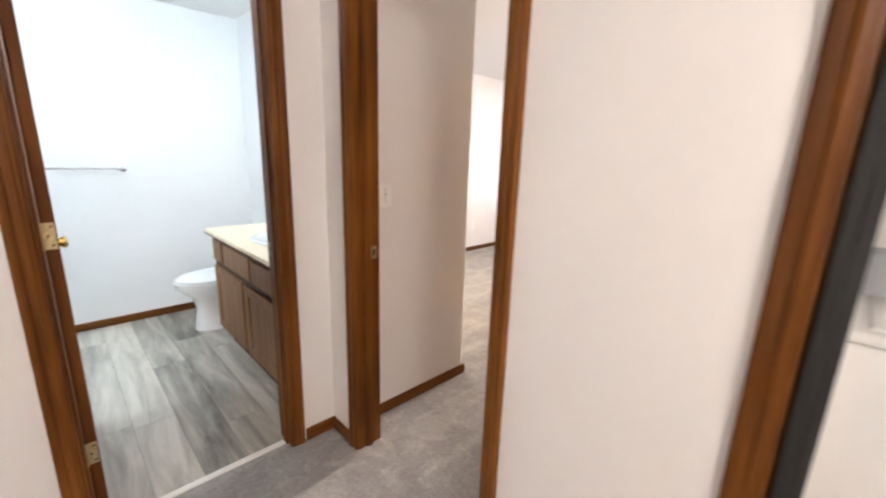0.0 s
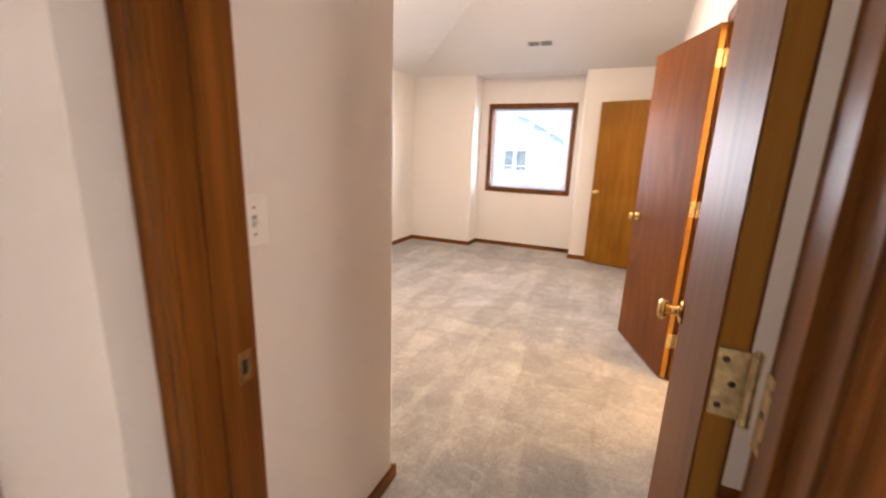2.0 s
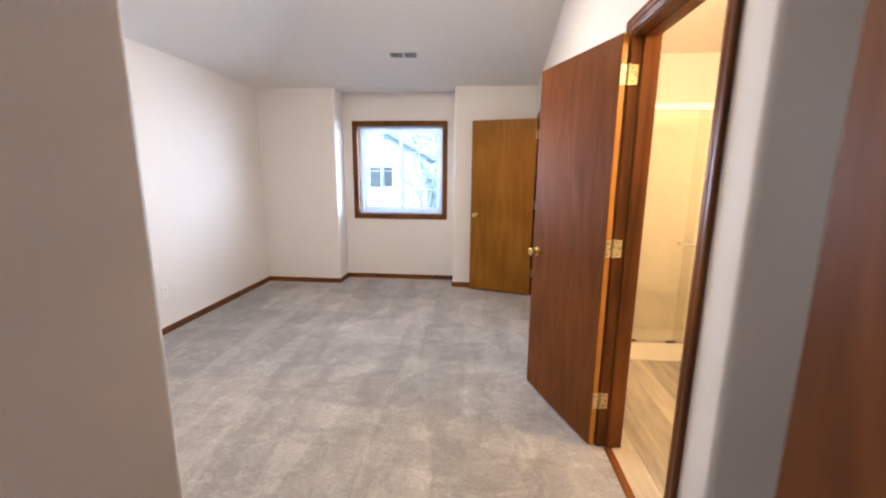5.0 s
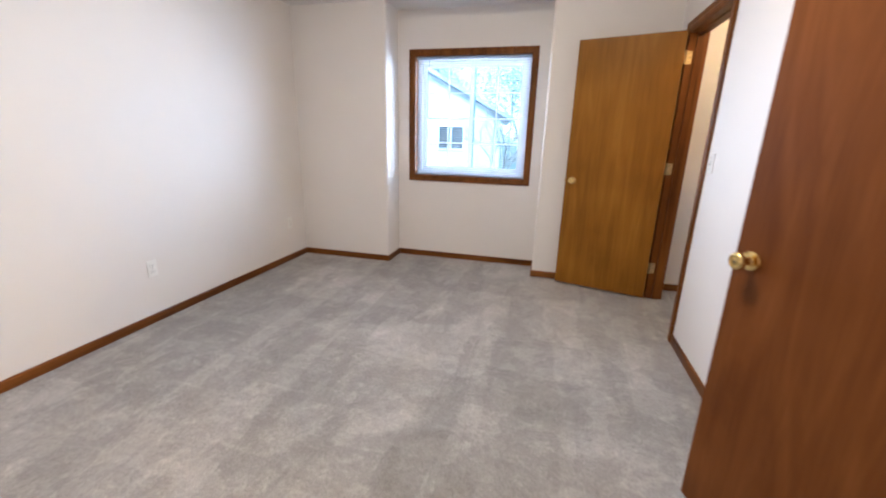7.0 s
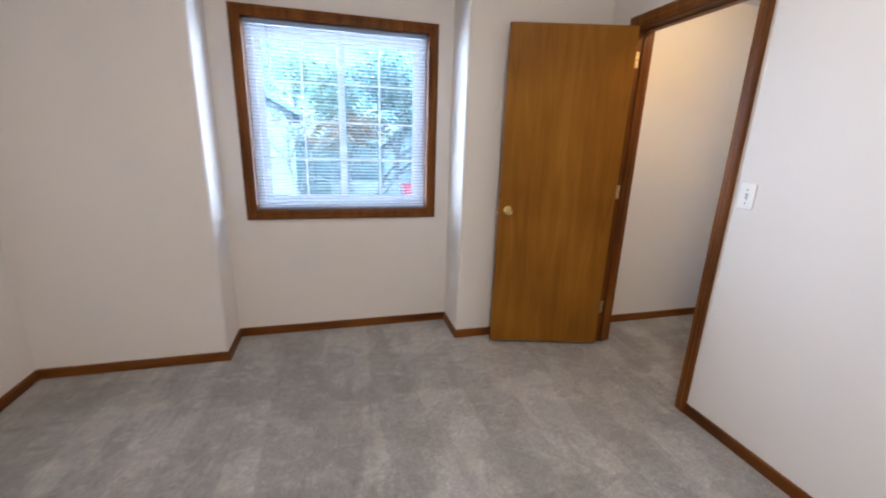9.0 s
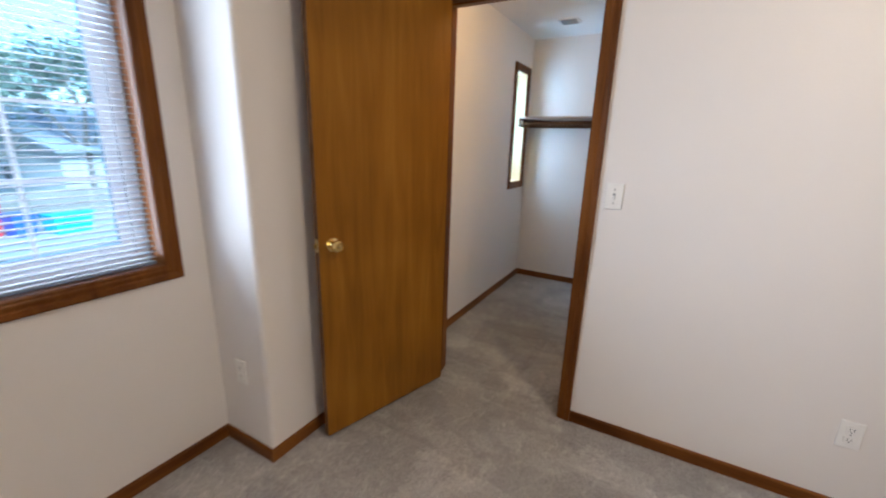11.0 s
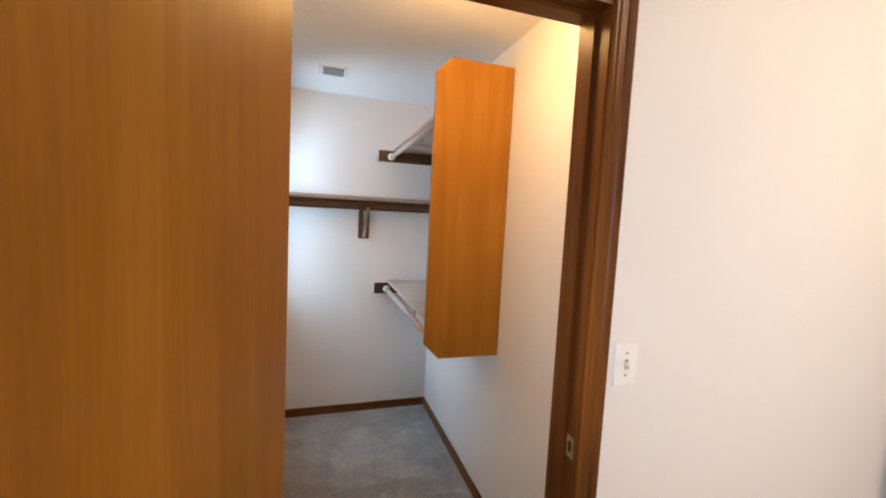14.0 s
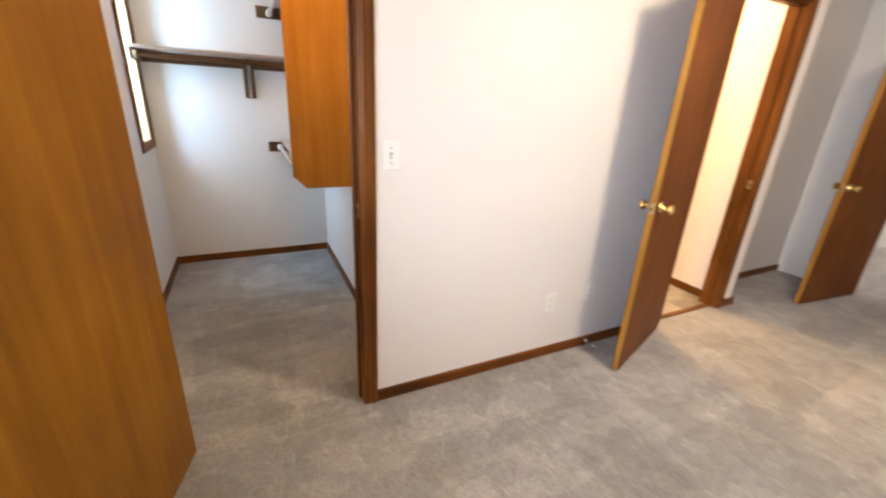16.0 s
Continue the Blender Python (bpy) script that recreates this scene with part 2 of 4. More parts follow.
DOME = glow("lit_lamp_glass", (1, 0.74, 0.40), 3.6)
GLOBE = glow("lit_bath_glass", (0.9, 0.96, 1), 0.6)
PLANK = plank_material("grey_vinyl_plank", (0.145, 0.130, 0.106), (0.385, 0.355, 0.305), (0.64, 0.595, 0.52), "x")
PLANK_B = plank_material("brown_vinyl_plank", (0.16, 0.14, 0.115), (0.32, 0.285, 0.235), (0.48, 0.43, 0.36), "y")

# ---- builders ----


def box(bm, lo, hi):
    vs = [bm.verts.new((x, y, z)) for x in (lo[0], hi[0]) for y in (lo[1], hi[1]) for z in (lo[2], hi[2])]
    for f in ((0, 1, 3, 2), (4, 6, 7, 5), (0, 4, 5, 1), (2, 3, 7, 6), (0, 2, 6, 4), (1, 5, 7, 3)):
        bm.faces.new([vs[i] for i in f])
    return vs


def boxes(*pairs):
    bm = bmesh.new()
    for lo, hi in pairs:
        box(bm, lo, hi)
    return bm


def rbox(lo, hi, r=0.004, seg=2):
    bm = boxes((lo, hi))
    bmesh.ops.bevel(bm, geom=bm.edges[:], offset=r, segments=seg, affect="EDGES", profile=0.5)
    return bm


def prism(bm, pts, z0, z1):
    a = [bm.verts.new((x, y, z0)) for x, y in pts]
    b = [bm.verts.new((x, y, z1)) for x, y in pts]
    n = len(pts)
    bm.faces.new(a[::-1])
    bm.faces.new(b)
    for i in range(n):
        bm.faces.new((a[i], a[(i + 1) % n], b[(i + 1) % n], b[i]))


def arc(cx, cy, r, a0, a1, n=6):
    return [(cx + r * math.cos(radians(a0 + (a1 - a0) * i / n)), cy + r * math.sin(radians(a0 + (a1 - a0) * i / n))) for i in range(n + 1)]


def lathe(profile, seg=24, axis="z", at=(0, 0, 0), bm=None):
    # turns (radius, height) pairs about an axis
    bm = bm or bmesh.new()
    rings = []
    for r, h in profile:
        ring = []
        for i in range(seg):
            a = 2 * math.pi * i / seg
            u, v = r * math.cos(a), r * math.sin(a)
            p = {"z": (u, v, h), "y": (u, h, v), "x": (h, u, v)}[axis]
            ring.append(bm.verts.new((p[0] + at[0], p[1] + at[1], p[2] + at[2])))
        rings.append(ring)
    for a, b in zip(rings, rings[1:]):
        for i in range(seg):
            bm.faces.new((a[i], a[(i + 1) % seg], b[(i + 1) % seg], b[i]))
    bm.faces.new(rings[0][::-1])
    bm.faces.new(rings[-1])
    bmesh.ops.recalc_face_normals(bm, faces=bm.faces[:])
    return bm


def loft(sections, bm=None):
    # skins closed loops of equal count
    bm = bm or bmesh.new()
    rings = [[bm.verts.new(p) for p in s] for s in sections]
    n = len(rings[0])
    for a, b in zip(rings, rings[1:]):
        for i in range(n):
            bm.faces.new((a[i], a[(i + 1) % n], b[(i + 1) % n], b[i]))
    bm.faces.new(rings[0][::-1])
    bm.faces.new(rings[-1])
    bmesh.ops.recalc_face_normals(bm, faces=bm.faces[:])
    return bm


def egg(cx, cy, rx, ry, z, n=24, back=1.0):
    out = []
    for i in range(n):
        a = 2 * math.pi * i / n
        s, c = math.sin(a), math.cos(a)
        out.append((cx + rx * c, cy + ry * s * (back if s > 0 else 1), z))
    return out


def part(name, bm, material, parent=None, label="", smooth=False):
    me = bpy.data.meshes.new(name)
    bmesh.ops.recalc_face_normals(bm, faces=bm.faces[:])
    if smooth:
        for f in bm.faces:
            f.smooth = True
    bm.to_mesh(me)
    bm.free()
    me.materials.append(material)
    ob = new(name, me)
    ob.parent = parent
    if smooth:
        me.set_sharp_from_angle(angle=radians(38))
    if label:
        ob["label"] = label
    return ob


def thing(name, m, label, category, group="", kind=""):
    ob = new(name)
    ob.empty_display_size = 0.1
    ob.matrix_world = m
    return tagged(ob, label, category, group, kind)


def setting(name, bm, material, label, category, smooth=False):
    if name.startswith("wall"):
        # walls stand on the sub-floor, just under the carpet
        for v in bm.verts:
            if abs(v.co.z) < 1e-6:
                v.co.z = -0.06
    return tagged(part(name, bm, material, None, "", smooth), label, category, "", "structure")


# ---- structure ----
FZ = -0.037  # carpet level
H = 2.06
TOP = 3.5
LOW = 2.42
wl = "warm white painted plasterboard wall with brown baseboard"
# bedroom
setting("wall_west", boxes(((-3.61, 1.78, 0), (-3.49, 6.9, TOP))), WALL, wl, "wall")
bm = boxes(((0, 2.505, 0), (0.115, 2.595, TOP)), ((0, 2.595, H), (0.115, 3.335, TOP)), ((0, 3.335, 0), (0.115, 5.370, TOP)),
           ((0, 5.370, H), (0.115, 6.135, TOP)), ((0, 6.135, 0), (0.115, 6.395, TOP)), ((0, 1.115, 2.39), (0.115, 2.505, TOP)))
setting("wall_east", bm, WALL, "warm white bedroom wall with two brown doorways", "wall")
bm = bmesh.new()
prism(bm, arc(0.022, 2.412, 0.022, 180, 270) + [(0.41, 2.39), (0.41, 2.505), (0, 2.505)], 0, 2.39)
box(bm, (0.41, 2.39, 0), (1.84, 2.505, LOW))
setting("wall_recess_end", bm, WALL, "white wall end with rounded plaster corner", "wall", True)
setting("wall_recess", boxes(((0.295, 1.115, 0), (0.41, 2.39, 2.5))), WALL, "white wall behind the open entry door", "wall")
setting("ceiling_recess", boxes(((0.115, 1.115, 2.39), (0.295, 2.39, 2.5))), WALL, "low white soffit over the entry door recess", "ceiling")
bm = bmesh.new()
prism(bm, [(-1.365, 1.115), (-1.175, 1.115)] + arc(-1.197, 1.868, 0.022, 0, 90) + [(-1.365, 1.89)], 0, TOP)
box(bm, (-3.61, 1.44, 0), (-1.365, 1.89, TOP))
setting("wall_south", bm, WALL, "warm white wall with a rounded outside corner", "wall", True)
bm = boxes(((-1.365, 1.0, 0), (-1.02, 1.115, TOP)), ((-1.02, 1.0, H), (-0.265, 1.115, TOP)), ((-0.265, 1.0, 0), (0.40, 1.115, TOP)))
setting("wall_entry", bm, WALL, "white hallway wall beside the bedroom door", "wall")
setting("wall_laundry_front", boxes(((0.40, 1.0, H), (1.95, 1.115, LOW)), ((1.95, 1.0, 0), (2.1, 1.115, LOW))), WALL, "white wall over the laundry opening", "wall")
bm = bmesh.new()
prism(bm, [(-3.49, 6.395)] + arc(-2.517, 6.417, 0.022, 270, 360) + [(-2.495, 6.9), (-3.49, 6.9)], 0, TOP)
setting("wall_pier_west", bm, WALL, "white wall pier beside the window alcove", "wall", True)
bm = bmesh.new()
prism(bm, [(-0.985, 6.9)] + arc(-0.963, 6.417, 0.022, 180, 270) + [(0.115, 6.395), (0.115, 6.9)], 0, TOP)
setting("wall_pier_east", bm, WALL, "white wall pier beside the closet door", "wall", True)
WX0, WX1, WZ0, WZ1 = -2.32, -1.142, 0.856, 2.048
bm = boxes(((-2.495, 6.72, 0), (WX0, 6.9, 2.7)), ((WX1, 6.72, 0), (-0.985, 6.9, 2.7)), ((WX0, 6.72, 0), (WX1, 6.9, WZ0)), ((WX0, 6.72, WZ1), (WX1, 6.9, 2.7)))
setting("wall_north", bm, WALL, "white wall below and around the bedroom window", "wall")
setting("ceiling_alcove", boxes(((-2.495, 6.395, 2.455), (-0.985, 6.72, 2.7))), CEIL, "flat white soffit over the window alcove", "ceiling")


def slab(polys, up):
    bm = bmesh.new()
    for poly in polys:
        a = [bm.verts.new(p) for p in poly]
        b = [bm.verts.new((p[0], p[1], p[2] + up)) for p in poly]
        bm.faces.new(a)
        bm.faces.new(b[::-1])
        for i in range(len(poly)):
            bm.faces.new((a[i], a[(i + 1) % len(poly)], b[(i + 1) % len(poly)], b[i]))
    return bm


A, B, V, R = (-3.49, 6.395, 2.455), (0, 6.395, 2.455), (-0.58, 3.40, 3.32), (0, 3.92, 3.17)
bm = slab([[A, V, (-0.58, 1.115, 3.32), (-3.49, 1.115, 2.455)], [A, B, R, V], [V, R, (0, 1.115, 3.17), (-0.58, 1.115, 3.32)]], 0.15)
setting("ceiling", bm, CEIL, "vaulted white textured ceiling with sloping planes", "ceiling")
# Unseen slabs added over the ceilings to block sunlight.
setting("roof", boxes(((-3.7, 1.0, 3.5), (0.2, 6.95, 3.6)), ((-3.7, -1.4, 2.55), (2.5, 1.0, 2.62)), ((0.115, 1.15, 2.55), (2.5, 6.7, 2.62))), CEIL, "unseen deck added above the ceilings to keep the sun out", "roof")
# hallway and bath
bm = boxes(((-1.365, -1.2, 0), (-1.25, 0.05, LOW)), ((-1.365, 0.05, H), (-1.25, 0.775, LOW)), ((-1.365, 0.775, 0), (-1.25, 1.0, LOW)))
setting("wall_bath_east", bm, WALL, "white hallway wall with the bathroom doorway", "wall")
setting("wall_hall_south", boxes(((-3.62, -1.32, 0), (2.1, -1.2, LOW))), WALL, "plain white hallway end wall", "wall")
setting("wall_hall_east", boxes(((2.0, -1.2, 0), (2.12, 1.0, LOW))), WALL, "plain white hallway side wall", "wall")
setting("wall_bath_west", boxes(((-3.62, -1.2, 0), (-3.5, 1.44, LOW))), BATHWALL, "white bathroom wall with a towel bar", "wall")
setting("wall_bath_north", boxes(((-3.5, 1.425, 0), (-1.365, 1.44, LOW)), ((-1.38, 1.0, 0), (-1.365, 1.425, LOW))), BATHWALL, "white bathroom wall behind the vanity", "wall")
setting("ceiling_hall", boxes(((-1.365, -1.2, LOW), (2.1, 1.0, 2.55))), CEIL, "flat white hallway ceiling", "ceiling")
setting("ceiling_bath", boxes(((-3.62, -1.2, LOW), (-1.365, 1.44, 2.55))), CEIL, "flat white bathroom ceiling", "ceiling")
# laundry, ensuite, closet
setting("wall_laundry", boxes(((1.84, 1.115, 0), (1.95, 2.505, LOW))), WALL, "white laundry closet wall", "wall")
setting("ceiling_laundry", boxes(((0.41, 1.115, LOW), (2.1, 2.39, 2.55))), CEIL, "flat white laundry ceiling", "ceiling")
setting("wall_ensuite_east", boxes(((1.72, 2.505, 0), (1.84, 5.03, LOW))), BATHWALL, "white ensuite bathroom wall", "wall")
setting("wall_ensuite_north", boxes(((0.115, 5.03, 0), (2.355, 5.145, LOW))), WALL, "white wall between closet and ensuite", "wall")
setting("ceiling_ensuite", boxes(((0.115, 2.505, LOW), (1.84, 5.03, 2.55))), CEIL, "flat white ensuite ceiling", "ceiling")
CX0, CX1, CZ0, CZ1 = 1.80, 2.105, 1.0, 2.03
bm = boxes(((0.115, 6.395, 0), (CX0, 6.60, LOW)), ((CX1, 6.395, 0), (2.355, 6.60, LOW)), ((CX0, 6.395, 0), (CX1, 6.60, CZ0)), ((CX0, 6.395, CZ1), (CX1, 6.60, LOW)))
setting("wall_closet_north", bm, WALL, "white closet wall with a narrow window", "wall")
setting("wall_closet_east", boxes(((2.235, 5.145, 0), (2.355, 6.395, LOW))), WALL, "white closet end wall behind the shelf", "wall")
setting("ceiling_closet", boxes(((0.115, 5.145, 2.36), (2.235, 6.395, 2.55))), CEIL, "flat white closet ceiling", "ceiling")
# floors
bm = boxes(((-3.49, 1.89, -0.16), (0, 6.72, FZ)), ((-1.175, 1.0, -0.16), (0.295, 1.89, FZ)), ((0, 1.89, -0.16), (0.295, 2.39, FZ)), ((0, 5.145, -0.16), (2.235, 6.395, FZ)),
           ((-1.30, -1.2, -0.16), (2.0, 1.0, FZ)), ((0, 2.595, -0.16), (0.05, 3.335, FZ)))
setting("floor", bm, CARPET, "grey beige cut-pile carpet with vacuum marks", "carpet")
floor_bath = setting("floor_bath", boxes(((-3.5, -1.2, -0.16), (-1.30, 1.44, FZ - 0.012))), BLACK, "grey wood-look vinyl plank bathroom floor", "floor")
floor_ensuite = setting("floor_ensuite", boxes(((0.05, 2.505, -0.16), (1.72, 5.03, FZ - 0.012))), BLACK, "brown grey vinyl plank ensuite floor", "floor")
setting("floor_laundry", boxes(((0.41, 1.0, -0.16), (1.98, 2.39, FZ - 0.002))), LAMINATE, "light laundry closet floor", "floor")
tagged(part("threshold", rbox((-1.318, 0.066, FZ - 0.01), (-1.288, 0.759, FZ + 0.008)), PLATE), "pale strip between carpet and bathroom planks", "threshold", "", "structure")
tagged(part("threshold", rbox((0.03, 2.611, FZ - 0.01), (0.07, 3.319, FZ + 0.008)), TRIM_Y), "wood strip between carpet and ensuite planks", "threshold", "", "structure")


def base(x0, y0, x1, y1, nx, ny, h=0.060, t=0.012):
    # baseboard from one end to the other, standing off the wall along (nx, ny); rounded top edge
    bm = bmesh.new()
    prof = [(0, 0), (t, 0), (t, h - 0.008), (t * 0.6, h), (0, h)]
    rings = []
    for x, y in ((x0, y0), (x1, y1)):
        rings.append([bm.verts.new((x + nx * d, y + ny * d, FZ + z)) for d, z in prof])
    n = len(prof)
    for i in range(n):
        bm.faces.new((rings[0][i], rings[0][(i + 1) % n], rings[1][(i + 1) % n], rings[1][i]))
    bm.faces.new(rings[0])
    bm.faces.new(rings[1][::-1])
    m = TRIM_X if abs(x1 - x0) > abs(y1 - y0) else TRIM_Y
    return setting("baseboard", bm, m, "narrow stained brown wooden baseboard", "baseboard")


for row in ((-3.49, 1.89, -3.49, 6.395, 1, 0), (-3.478, 6.395, -2.483, 6.395, 0, -1), (-2.495, 6.395, -2.495, 6.708, 1, 0), (-2.495, 6.72, -0.985, 6.72, 0, -1),
            (-0.985, 6.395, -0.985, 6.708, -1, 0), (-0.997, 6.395, -0.02, 6.395, 0, -1), (0, 6.20, 0, 6.383, -1, 0), (0, 3.40, 0, 5.310, -1, 0), (0, 2.39, 0, 2.53, -1, 0),
            (-0.012, 2.39, 0.283, 2.39, 0, -1), (0.295, 1.115, 0.295, 2.378, -1, 0), (-1.175, 1.13, -1.175, 1.902, 1, 0), (-3.478, 1.89, -1.175, 1.89, 0, 1),
            (-1.25, 0.845, -1.25, 0.988, 1, 0), (-1.25, 1.0, -1.09, 1.0, 0, -1), (-1.25, -1.2, -1.25, -0.015, 1, 0), (-0.204, 1.0, 0.335, 1.0, 0, -1),
            (-3.5, -1.2, -3.5, 1.41, 1, 0), (0.115, 6.395, 2.223, 6.395, 0, -1), (2.235, 5.145, 2.235, 6.395, -1, 0), (0.115, 5.145, 2.223, 5.145, 0, 1),
            (0.115, 5.157, 0.115, 5.310, 1, 0), (0.115, 2.505, 1.72, 2.505, 0, 1), (1.72, 2.517, 1.72, 4.42, -1, 0), (0.115, 3.40, 0.115, 4.42, 1, 0)):
    base(*row)

# ---- door frames ----
CASING = [(0, 0), (0, 0.009), (0.006, 0.012), (0.012, 0.0115), (0.018, 0.0145), (0.026, 0.0145), (0.03, 0.0125), (0.036, 0.0125), (0.041, 0.0165), (0.055, 0.0185), (0.062, 0.016), (0.062, 0)]


def casing(place, a0, a1, zt, closed=False, z0=FZ):
    # mitred moulding round an opening; place(u, out, z) gives the point in the world
    bm = bmesh.new()
    path = [(a0, z0, -1, -1 if closed else 0), (a0, zt, -1, 1), (a1, zt, 1, 1), (a1, z0, 1, -1 if closed else 0)]
    rings = [[bm.verts.new(place(u + su * w, d, z + sz * w)) for w, d in CASING] for u, z, su, sz in path]
    n = len(CASING)
    pairs = list(zip(rings, rings[1:])) + ([(rings[-1], rings[0])] if closed else [])
    for a, b in pairs:
        for i in range(n):
            bm.faces.new((a[i], a[(i + 1) % n], b[(i + 1) % n], b[i]))
    if not closed:
        bm.faces.new(rings[0])
        bm.faces.new(rings[-1][::-1])
    return bm


def door_frame(name, label, axis, a0, a1, w0, w1, stop_at, strike=None, sides=(True, True), hinge=None):
    # frame in a wall whose faces lie at w0 < w1 on the other axis; opening a0..a1
    t = 0.016
    at = (0.5 * (a0 + a1), 0.5 * (w0 + w1), 0) if axis == "x" else (0.5 * (w0 + w1), 0.5 * (a0 + a1), 0)
    root = thing(name, pose(*at), label, "door frame", "", "structure")

    def P(u, w, z):
        p = (u, w, z) if axis == "x" else (w, u, z)
        return (p[0] - at[0], p[1] - at[1], p[2])

    def bx(u0, u1, v0, v1, z0, z1):
        p, q = P(u0, v0, z0), P(u1, v1, z1)
        return boxes((tuple(map(min, p, q)), tuple(map(max, p, q))))
    e0, e1 = w0 - 0.003, w1 + 0.003
    for u0, u1 in ((a0 - 0.01, a0 + t - 0.01), (a1 - t + 0.01, a1 + 0.01)):
        part("jamb", bx(u0, u1, e0, e1, FZ, H - 0.006), TRIM, root)
    part("head_jamb", bx(a0 + t - 0.01, a1 - t + 0.01, e0, e1, H - 0.022, H - 0.006), TRIM_X if axis == "x" else TRIM_Y, root)
    for u0, u1 in ((a0 + t - 0.01, a0 + t), (a1 - t, a1 - t + 0.01)):
        part("stop", bx(u0, u1, stop_at, stop_at + 0.034, FZ, H - 0.022), TRIM, root)
    part("head_stop", bx(a0 + t, a1 - t, stop_at, stop_at + 0.034, H - 0.032, H - 0.022), TRIM_X if axis == "x" else TRIM_Y, root)
    for w, s, on in ((w0, -1, sides[0]), (w1, 1, sides[1])):
        if on:
            part("casing", casing(lambda u, d, z: P(u, w + s * d, z), a0 + 0.003, a1 - 0.003, H - 0.010), TRIM, root, "grooved stained wood casing")
    if hinge:
        u, s, v0, v1 = hinge
        for z in (0.235, 1.06, 1.87):
            hp = part("hinge_plate", bx(u, u + s * 0.002, v0, v1, z - 0.044, z + 0.044), OLDBRASS, root, "brass hinge plate")
            for k in (-0.03, 0.0, 0.03):
                v = v0 + (v1 - v0) * (0.35 if k else 0.65)
                part("screw", bx(u + s * 0.002, u + s * 0.0026, v - 0.0035, v + 0.0035, z + k - 0.0035, z + k + 0.0035), DARKMETAL, hp)
    if strike:
        u, s, w = strike
        p = part("strike_plate", bx(u, u + s * 0.002, w - 0.014, w + 0.014, 0.90, 0.958), OLDBRASS, root, "small brass strike plate")
        part("strike_hole", bx(u + s * 0.002, u + s * 0.0025, w - 0.006, w + 0.006, 0.915, 0.943), BLACK, p)
    return root


door_frame("door_frame_1", "stained brown bedroom door frame with grooved casing", "x", -1.02, -0.265, 1.0, 1.115, 1.04, (-1.014, 1, 1.092), hinge=(-0.271, -1, 1.084, 1.117))
door_frame("door_frame_2", "stained brown bathroom door frame off the hallway", "y", 0.05, 0.775, -1.365, -1.25, -1.315, (0.769, -1, -1.335), hinge=(0.056, 1, -1.367, -1.334))
door_frame("door_frame_3", "stained brown ensuite door frame beside the open door", "y", 2.595, 3.335, 0, 0.115, 0.045, (2.601, 1, 0.022), hinge=(3.329, -1, -0.002, 0.031))
door_frame("door_frame_4", "stained brown closet door frame with grooved casing", "y", 5.370, 6.135, 0, 0.115, 0.045, (5.376, 1, 0.022), hinge=(6.129, -1, -0.002, 0.031))
door_frame("door_frame_5", "dark stained laundry opening frame in the hallway", "x", 0.40, 1.95, 1.0, 1.115, 1.06)

# ---- doors ----
KNOB = [(0.030, 0.0), (0.032, 0.003), (0.030, 0.008), (0.016, 0.011), (0.012, 0.018), (0.012, 0.028), (0.019, 0.036), (0.026, 0.042), (0.0275, 0.050), (0.025, 0.056), (0.019, 0.060), (0.0185, 0.058), (0.008, 0.057), (0.004, 0.058)]


def knob(parent, x, y, z, s):
    k = part("knob", lathe([(r, s * h) for r, h in KNOB], 28, "y", (x, y, z)), BRASS, parent, "polished brass knob", True)
    part("keyhole", lathe([(0.0035, s * 0.0575), (0.0035, s * 0.0592)], 10, "y", (x, y, z)), DARKMETAL, k)
    return k


def door(name, x, y, yaw, width, face, label, edge=None, swing=1):
    # hinged at the origin; the leaf reaches along +x and is thick towards +y (towards -y with swing -1)
    d = thing(name, pose(x, y, 0, 0, 0, yaw), label, "door", "", "structure")
    th, h0, h1 = 0.035, FZ + 0.016, 2.045
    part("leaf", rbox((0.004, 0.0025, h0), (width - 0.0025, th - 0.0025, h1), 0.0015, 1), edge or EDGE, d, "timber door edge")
    part("face_veneer", boxes(((0.004, 0, h0 + 0.001), (width - 0.0025, 0.0025, h1 - 0.001))), face, d)
    part("face_veneer", boxes(((0.004, th - 0.0025, h0 + 0.001), (width - 0.0025, th, h1 - 0.001))), face, d)
    knob(d, width - 0.065, th, 0.925, 1)
    knob(d, width - 0.065, 0, 0.925, -1)
    lp = part("latch_plate", boxes(((width - 0.0025, 0.006, 0.897), (width - 0.001, 0.029, 0.953))), OLDBRASS, d)
    part("latch_bolt", rbox((width - 0.001, 0.011, 0.915), (width + 0.010, 0.024, 0.935), 0.003), BRASS, lp)
    for z in (0.235, 1.06, 1.87):
        hg = part("hinge", lathe([(0.0055, z - 0.046), (0.0065, z - 0.044), (0.0055, z - 0.042), (0.0055, z + 0.042), (0.0065, z + 0.044), (0.003, z + 0.05)], 12, "z", (-0.004, -0.006, 0)), OLDBRASS, d, "brass hinge", True)
        part("hinge_leaf", rbox((0.0015, -0.002, z - 0.044), (0.004, 0.031, z + 0.044), 0.001, 1), OLDBRASS, hg)
        for k in (-0.03, 0.0, 0.03):
            part("screw", lathe([(0.004, 0.0005), (0.004, 0.0015)], 10, "x", (0, 0.016 + (0.006 if k else -0.004), z + k)), DARKMETAL, hg)
    if swing < 0:
        for ob in d.children_recursive:
            ob.data.transform(Matrix.Scale(-1, 4, (0, 1, 0)))
            ob.data.flip_normals()
    return d


